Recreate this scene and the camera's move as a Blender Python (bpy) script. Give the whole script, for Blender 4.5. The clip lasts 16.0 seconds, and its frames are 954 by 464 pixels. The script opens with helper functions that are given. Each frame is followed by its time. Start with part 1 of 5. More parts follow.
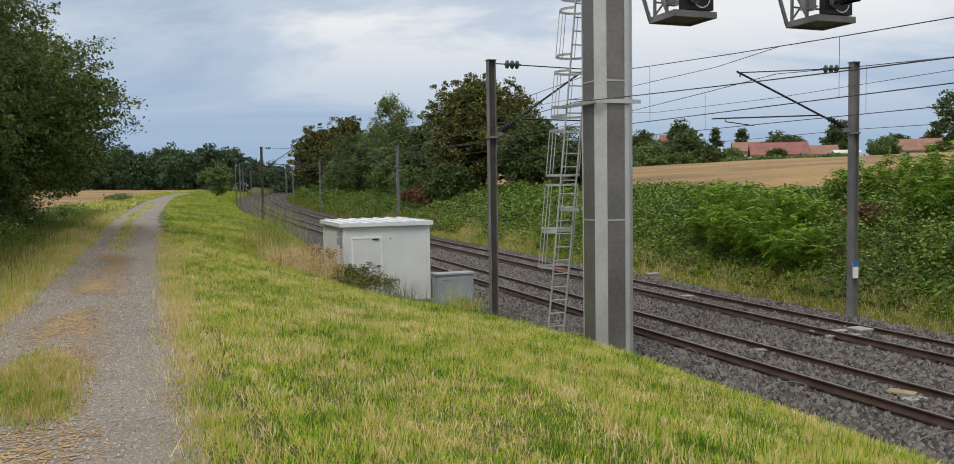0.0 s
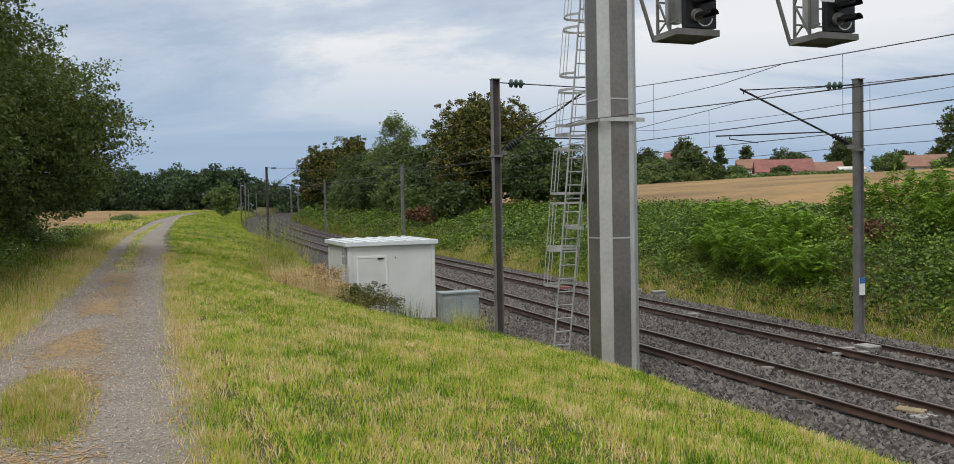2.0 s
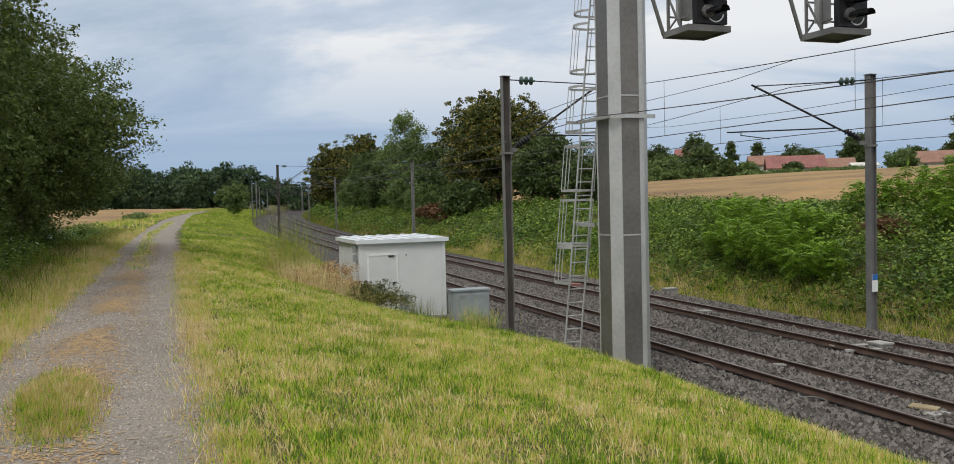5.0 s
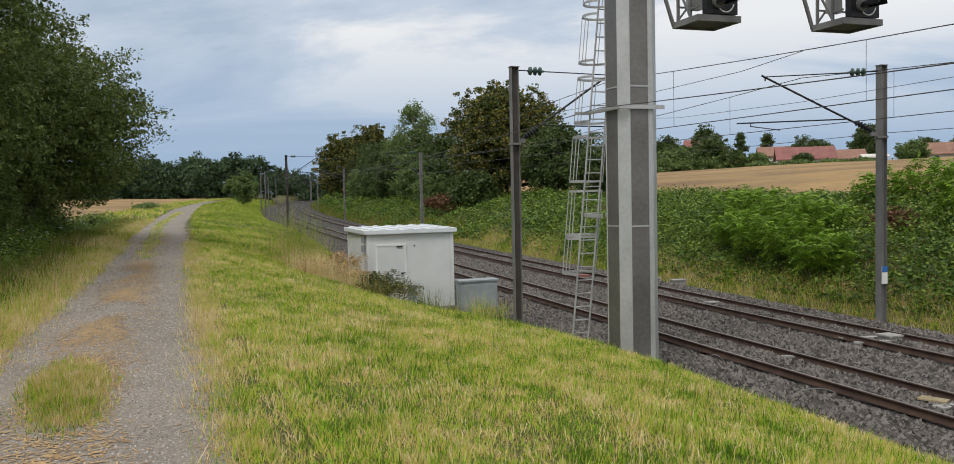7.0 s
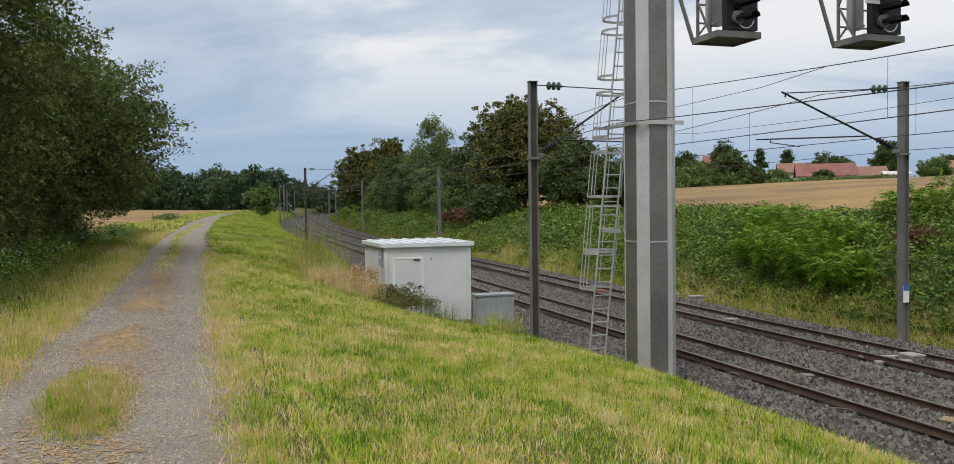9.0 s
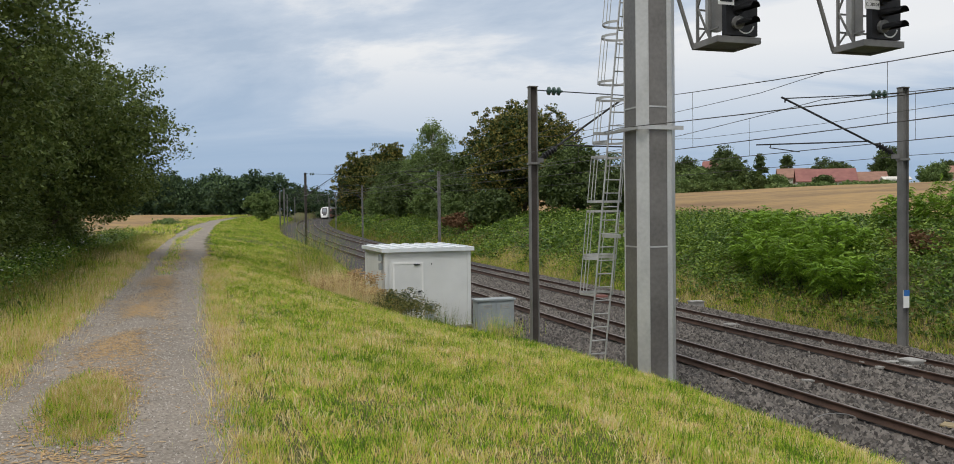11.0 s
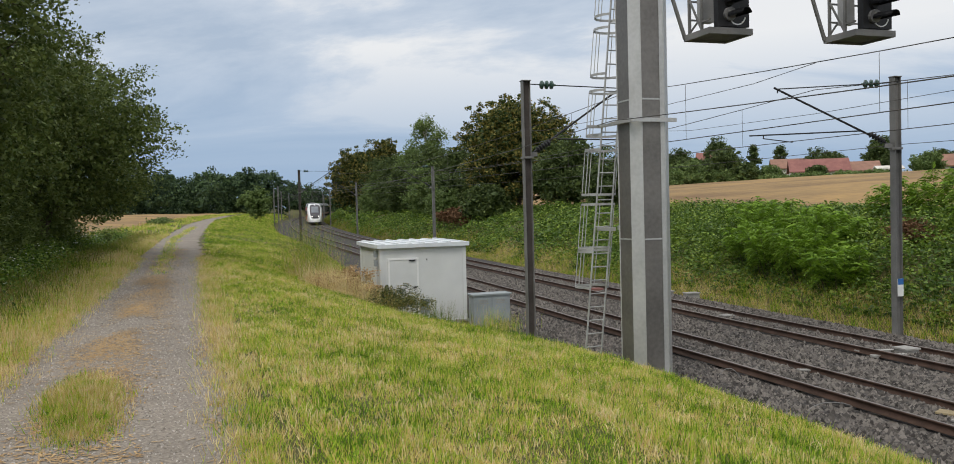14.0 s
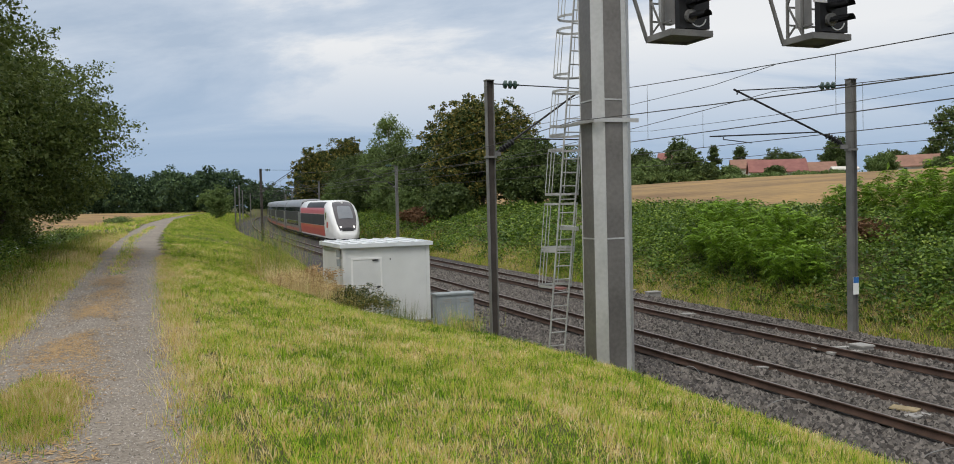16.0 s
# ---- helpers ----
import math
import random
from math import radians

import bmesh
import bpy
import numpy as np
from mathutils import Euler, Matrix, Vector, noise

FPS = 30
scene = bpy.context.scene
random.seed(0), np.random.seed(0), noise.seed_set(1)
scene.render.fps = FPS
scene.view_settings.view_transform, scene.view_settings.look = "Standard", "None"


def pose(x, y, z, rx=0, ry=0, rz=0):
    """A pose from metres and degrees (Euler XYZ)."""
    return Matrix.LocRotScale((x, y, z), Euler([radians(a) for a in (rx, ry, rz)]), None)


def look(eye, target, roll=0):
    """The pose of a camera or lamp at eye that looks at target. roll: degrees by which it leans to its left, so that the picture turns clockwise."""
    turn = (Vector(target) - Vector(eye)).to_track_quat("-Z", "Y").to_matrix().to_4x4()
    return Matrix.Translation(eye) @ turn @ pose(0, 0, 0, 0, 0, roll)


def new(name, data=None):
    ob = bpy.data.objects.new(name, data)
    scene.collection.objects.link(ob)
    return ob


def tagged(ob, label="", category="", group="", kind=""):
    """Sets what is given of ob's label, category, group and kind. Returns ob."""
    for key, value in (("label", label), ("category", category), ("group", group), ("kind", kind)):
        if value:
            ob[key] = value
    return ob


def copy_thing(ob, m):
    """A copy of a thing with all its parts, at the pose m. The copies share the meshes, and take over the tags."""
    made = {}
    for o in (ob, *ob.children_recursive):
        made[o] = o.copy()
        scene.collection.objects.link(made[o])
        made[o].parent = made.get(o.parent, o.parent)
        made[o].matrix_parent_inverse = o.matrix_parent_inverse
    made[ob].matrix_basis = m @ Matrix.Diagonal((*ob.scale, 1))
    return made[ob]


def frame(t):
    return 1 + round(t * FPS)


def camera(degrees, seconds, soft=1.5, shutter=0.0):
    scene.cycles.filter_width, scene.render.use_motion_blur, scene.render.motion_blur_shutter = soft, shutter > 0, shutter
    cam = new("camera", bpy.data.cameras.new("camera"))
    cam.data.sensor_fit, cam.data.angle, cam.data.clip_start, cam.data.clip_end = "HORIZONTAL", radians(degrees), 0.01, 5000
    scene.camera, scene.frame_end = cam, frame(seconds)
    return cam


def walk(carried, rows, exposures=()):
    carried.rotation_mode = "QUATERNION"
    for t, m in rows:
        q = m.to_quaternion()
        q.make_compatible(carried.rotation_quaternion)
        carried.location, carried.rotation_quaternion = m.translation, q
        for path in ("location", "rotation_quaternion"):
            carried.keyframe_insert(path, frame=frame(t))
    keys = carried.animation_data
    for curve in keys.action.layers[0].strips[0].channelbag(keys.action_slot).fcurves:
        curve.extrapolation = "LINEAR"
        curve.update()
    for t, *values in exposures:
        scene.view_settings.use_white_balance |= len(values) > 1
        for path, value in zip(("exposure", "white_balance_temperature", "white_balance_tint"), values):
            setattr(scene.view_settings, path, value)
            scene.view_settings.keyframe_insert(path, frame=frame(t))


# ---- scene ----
EYE = (0.0, 0.0, 1.8)
cam = camera(59.0, 16.0, soft=0.9)
TURNS = [(0.0, -0.29, -3.18, 0.85),
        (0.5, -0.54, -3.22, 0.81),
        (1.0, -0.35, -2.42, 0.94),
        (1.5, -0.10, -2.38, 1.02),
        (2.0, 0.03, -1.91, 1.17),
        (2.5, 0.28, -1.78, 1.21),
        (3.0, 0.40, -1.77, 1.46),
        (3.5, 0.46, -1.79, 1.52),
        (4.0, 0.51, -1.85, 1.52),
        (6.5, 1.14, -2.56, 1.08),
        (7.0, 1.30, -2.69, 1.20),
        (7.5, 1.63, -2.70, 1.37),
        (8.0, 2.29, -2.66, 1.28),
        (8.5, 2.46, -2.61, 1.00),
        (9.0, 2.50, -1.72, 0.70),
        (11.5, 2.51, -1.38, 0.64),
        (12.0, 2.54, -1.41, 0.60),
        (12.5, 2.61, -1.44, 0.78),
        (13.0, 2.45, -1.49, 1.05),
        (13.5, 2.31, -1.57, 1.34),
        (14.0, 2.13, -1.74, 1.46),
        (14.5, 2.00, -1.76, 1.42),
        (15.0, 1.57, -1.75, 1.41),
        (15.5, 0.57, -1.80, 1.33),
        (16.0, -0.34, -1.84, 1.39)]
walk(cam, [(t, pose(*EYE, 90 + p, r, yw)) for t, yw, p, r in TURNS], exposures=[(0.0, -0.06), (16.0, -0.06)])

# ---- world and sun ----
SUN_EL, SUN_AZ = radians(52), radians(205)
world = bpy.data.worlds.new("world")
scene.world = world
world.use_nodes = True
wn, wl = world.node_tree.nodes, world.node_tree.links
wn.clear()


def wnode(kind, **kw):
    n = wn.new(kind)
    for k, v in kw.items():
        n.inputs[k].default_value = v
    return n


w_out = wn.new("ShaderNodeOutputWorld")
w_bg = wnode("ShaderNodeBackground", Strength=1.0)
w_sky = wn.new("ShaderNodeTexSky")
w_sky.sky_type, w_sky.sun_disc = "NISHITA", False
w_sky.sun_elevation, w_sky.sun_rotation = SUN_EL, SUN_AZ
w_dim = wn.new("ShaderNodeVectorMath")
w_dim.operation = "SCALE"
w_dim.inputs["Scale"].default_value = 0.10
wl.new(w_sky.outputs[0], w_dim.inputs[0])
w_co = wn.new("ShaderNodeTexCoord")
w_sep = wn.new("ShaderNodeSeparateXYZ")
wl.new(w_co.outputs["Generated"], w_sep.inputs[0])
# cloud deck: the direction divided by its height, so that clouds crowd towards the horizon
w_h = wn.new("ShaderNodeMath")
w_h.operation = "ADD"
w_h.inputs[1].default_value = 0.16
wl.new(w_sep.outputs["Z"], w_h.inputs[0])
w_div = wn.new("ShaderNodeVectorMath")
w_div.operation = "DIVIDE"
w_comb = wn.new("ShaderNodeCombineXYZ")
for k in range(3):
    wl.new(w_h.outputs[0], w_comb.inputs[k])
wl.new(w_co.outputs["Generated"], w_div.inputs[0])
wl.new(w_comb.outputs[0], w_div.inputs[1])
w_n1 = wnode("ShaderNodeTexNoise", Scale=0.62, Detail=9.0, Roughness=0.6, Distortion=0.5)
w_map = wnode("ShaderNodeMapping", Location=(3.1, 0.4, 0.0), Scale=(-0.85, 1.25, 1.0))
wl.new(w_div.outputs[0], w_map.inputs[0])
wl.new(w_map.outputs[0], w_n1.inputs["Vector"])
w_r1 = wn.new("ShaderNodeValToRGB")
w_r1.color_ramp.elements[0].position, w_r1.color_ramp.elements[0].color = 0.36, (0.46, 0.555, 0.69, 1)
w_r1.color_ramp.elements[1].position, w_r1.color_ramp.elements[1].color = 0.57, (0.93, 0.935, 0.94, 1)
e = w_r1.color_ramp.elements.new(0.47)
e.color = (0.62, 0.695, 0.80, 1)
wl.new(w_n1.outputs[0], w_r1.inputs[0])
# a blue-grey band low down, brighter cloud overhead as under any overcast sky
w_low = wn.new("ShaderNodeMapRange")
w_low.inputs["From Min"].default_value, w_low.inputs["From Max"].default_value = 0.04, 0.185
wl.new(w_sep.outputs["Z"], w_low.inputs["Value"])
w_mixl = wn.new("ShaderNodeMix")
w_mixl.data_type = "RGBA"
w_mixl.inputs["A"].default_value = (0.34, 0.475, 0.68, 1)
wl.new(w_low.outputs[0], w_mixl.inputs["Factor"])
wl.new(w_r1.outputs[0], w_mixl.inputs["B"])
w_up = wn.new("ShaderNodeMapRange")
w_up.inputs["From Min"].default_value, w_up.inputs["From Max"].default_value = 0.25, 0.95
w_up.inputs["To Min"].default_value, w_up.inputs["To Max"].default_value = 1.0, 1.5
wl.new(w_sep.outputs["Z"], w_up.inputs["Value"])
w_mul = wn.new("ShaderNodeVectorMath")
w_mul.operation = "SCALE"
wl.new(w_mixl.outputs["Result"], w_mul.inputs[0])
wl.new(w_up.outputs[0], w_mul.inputs["Scale"])
w_fin = wn.new("ShaderNodeMix")
w_fin.data_type = "RGBA"
w_fin.inputs["Factor"].default_value = 0.9
wl.new(w_dim.outputs[0], w_fin.inputs["A"])
wl.new(w_mul.outputs[0], w_fin.inputs["B"])
wl.new(w_fin.outputs["Result"], w_bg.inputs["Color"])
wl.new(w_bg.outputs[0], w_out.inputs[0])

sun = new("sun", bpy.data.lights.new("sun", "SUN"))
sun.data.energy, sun.data.angle, sun.data.color = 1.5, radians(18), (1.0, 0.96, 0.9)
sun.matrix_world = look((0, 0, 60), (math.sin(SUN_AZ + math.pi) * 50, math.cos(SUN_AZ + math.pi) * 50, 60 - 64), 0)


# ---- materials ----
def mat(name, c1, c2, scale=4.0, rough=0.8, metal=0.0, bump=0.3, fine=60.0, c3=None, island=0.0, trans=0.0, spec=0.3, objrand=0.0, fw=0.35):
    """Two colours mixed by coarse and fine noise (and by piece), with relief."""
    m = bpy.data.materials.new(name)
    m.use_nodes = True
    n, l = m.node_tree.nodes, m.node_tree.links
    b = n["Principled BSDF"]
    geo = n.new("ShaderNodeNewGeometry")
    tex = n.new("ShaderNodeTexCoord")
    pos = tex.outputs["Object"]
    a = n.new("ShaderNodeTexNoise")
    a.inputs["Scale"].default_value, a.inputs["Detail"].default_value = scale, 5
    f = n.new("ShaderNodeTexNoise")
    f.inputs["Scale"].default_value, f.inputs["Detail"].default_value = fine, 3
    l.new(pos, a.inputs["Vector"])
    l.new(pos, f.inputs["Vector"])
    mix = n.new("ShaderNodeMath")
    mix.operation = "MULTIPLY_ADD"
    mix.inputs[1].default_value = fw
    sc = n.new("ShaderNodeMath")
    sc.operation = "MULTIPLY"
    sc.inputs[1].default_value = 1 - fw
    l.new(a.outputs[0], sc.inputs[0])
    l.new(f.outputs[0], mix.inputs[0])
    l.new(sc.outputs[0], mix.inputs[2])
    src = mix.outputs[0]
    for amount, sock in ((island, geo.outputs["Random Per Island"]), (objrand, None)):
        if amount:
            if sock is None:
                oi = n.new("ShaderNodeObjectInfo")
                sock = oi.outputs["Random"]
            lerp = n.new("ShaderNodeMix")
            lerp.inputs["Factor"].default_value = amount
            l.new(src, lerp.inputs["A"])
            l.new(sock, lerp.inputs["B"])
            src = lerp.outputs["Result"]
    ramp = n.new("ShaderNodeValToRGB")
    lo, hi = (0.12, 0.88) if island > 0.5 else (0.34, 0.66)
    ramp.color_ramp.elements[0].position, ramp.color_ramp.elements[0].color = lo, (*c1, 1)
    ramp.color_ramp.elements[1].position, ramp.color_ramp.elements[1].color = hi, (*c2, 1)
    if c3:
        ramp.color_ramp.elements.new(0.5).color = (*c3, 1)
    l.new(src, ramp.inputs[0])
    l.new(ramp.outputs[0], b.inputs["Base Color"])
    b.inputs["Roughness"].default_value, b.inputs["Metallic"].default_value = rough, metal
    b.inputs["Specular IOR Level"].default_value = spec
    if bump:
        bp = n.new("ShaderNodeBump")
        bp.inputs["Strength"].default_value, bp.inputs["Distance"].default_value = bump, 0.02
        l.new(mix.outputs[0], bp.inputs["Height"])
        l.new(bp.outputs[0], b.inputs["Normal"])
    if trans:
        t = n.new("ShaderNodeBsdfTranslucent")
        l.new(ramp.outputs[0], t.inputs["Color"])
        ms = n.new("ShaderNodeMixShader")
        ms.inputs[0].default_value = trans
        l.new(b.outputs[0], ms.inputs[1])
        l.new(t.outputs[0], ms.inputs[2])
        l.new(ms.outputs[0], n["Material Output"].inputs["Surface"])
    return m


def glow(name, colour, strength):
    m = bpy.data.materials.new(name)
    m.use_nodes = True
    b = m.node_tree.nodes["Principled BSDF"]
    b.inputs["Emission Color"].default_value, b.inputs["Emission Strength"].default_value = (*colour, 1), strength
    return m


def grass_mat(name, dry, gain=1.0):
    """Single blades from deep green to bleached straw, in patches of two sizes."""
    m = bpy.data.materials.new(name)
    m.use_nodes = True
    n, l = m.node_tree.nodes, m.node_tree.links
    b = n["Principled BSDF"]
    geo, tex = n.new("ShaderNodeNewGeometry"), n.new("ShaderNodeTexCoord")
    half = n.new("ShaderNodeMath")
    half.operation = "MULTIPLY_ADD"
    half.inputs[1].default_value, half.inputs[2].default_value = 0.85, 0.06 + dry / 3
    l.new(geo.outputs["Random Per Island"], half.inputs[0])
    total = half.outputs[0]
    for scale, weight in ((0.3, 1.3), (2.0, 1.7), (7.5, 1.6)):
        a = n.new("ShaderNodeTexNoise")
        a.inputs["Scale"].default_value, a.inputs["Detail"].default_value = scale, 3
        l.new(tex.outputs["Object"], a.inputs["Vector"])
        sh = n.new("ShaderNodeMath")
        sh.operation = "MULTIPLY_ADD"
        sh.inputs[1].default_value, sh.inputs[2].default_value = weight, -0.5 * weight + dry / 4.5
        l.new(a.outputs[0], sh.inputs[0])
        ad = n.new("ShaderNodeMath")
        ad.operation = "ADD"
        l.new(total, ad.inputs[0])
        l.new(sh.outputs[0], ad.inputs[1])
        total = ad.outputs[0]
    ramp = n.new("ShaderNodeValToRGB")
    cr = ramp.color_ramp
    cr.elements[0].position, cr.elements[0].color = 0.0, (0.09 * gain, 0.175 * gain, 0.012 * gain, 1)
    cr.elements[1].position, cr.elements[1].color = 1.0, (0.82 * gain, 0.69 * gain, 0.38 * gain, 1)
    for p, c in ((0.12, (0.19, 0.34, 0.018)), (0.28, (0.32, 0.53, 0.028)), (0.46, (0.50, 0.52, 0.06)), (0.62, (0.68, 0.55, 0.19)), (0.85, (0.58, 0.38, 0.16))):
        cr.elements.new(p).color = (*(q * gain for q in c), 1)
    l.new(total, ramp.inputs[0])
    l.new(ramp.outputs[0], b.inputs["Base Color"])
    b.inputs["Roughness"].default_value, b.inputs["Specular IOR Level"].default_value = 0.7, 0.25
    t = n.new("ShaderNodeBsdfTranslucent")
    l.new(ramp.outputs[0], t.inputs["Color"])
    ms = n.new("ShaderNodeMixShader")
    ms.inputs[0].default_value = 0.3
    l.new(b.outputs[0], ms.inputs[1])
    l.new(t.outputs[0], ms.inputs[2])
    l.new(ms.outputs[0], n["Material Output"].inputs["Surface"])
    return m


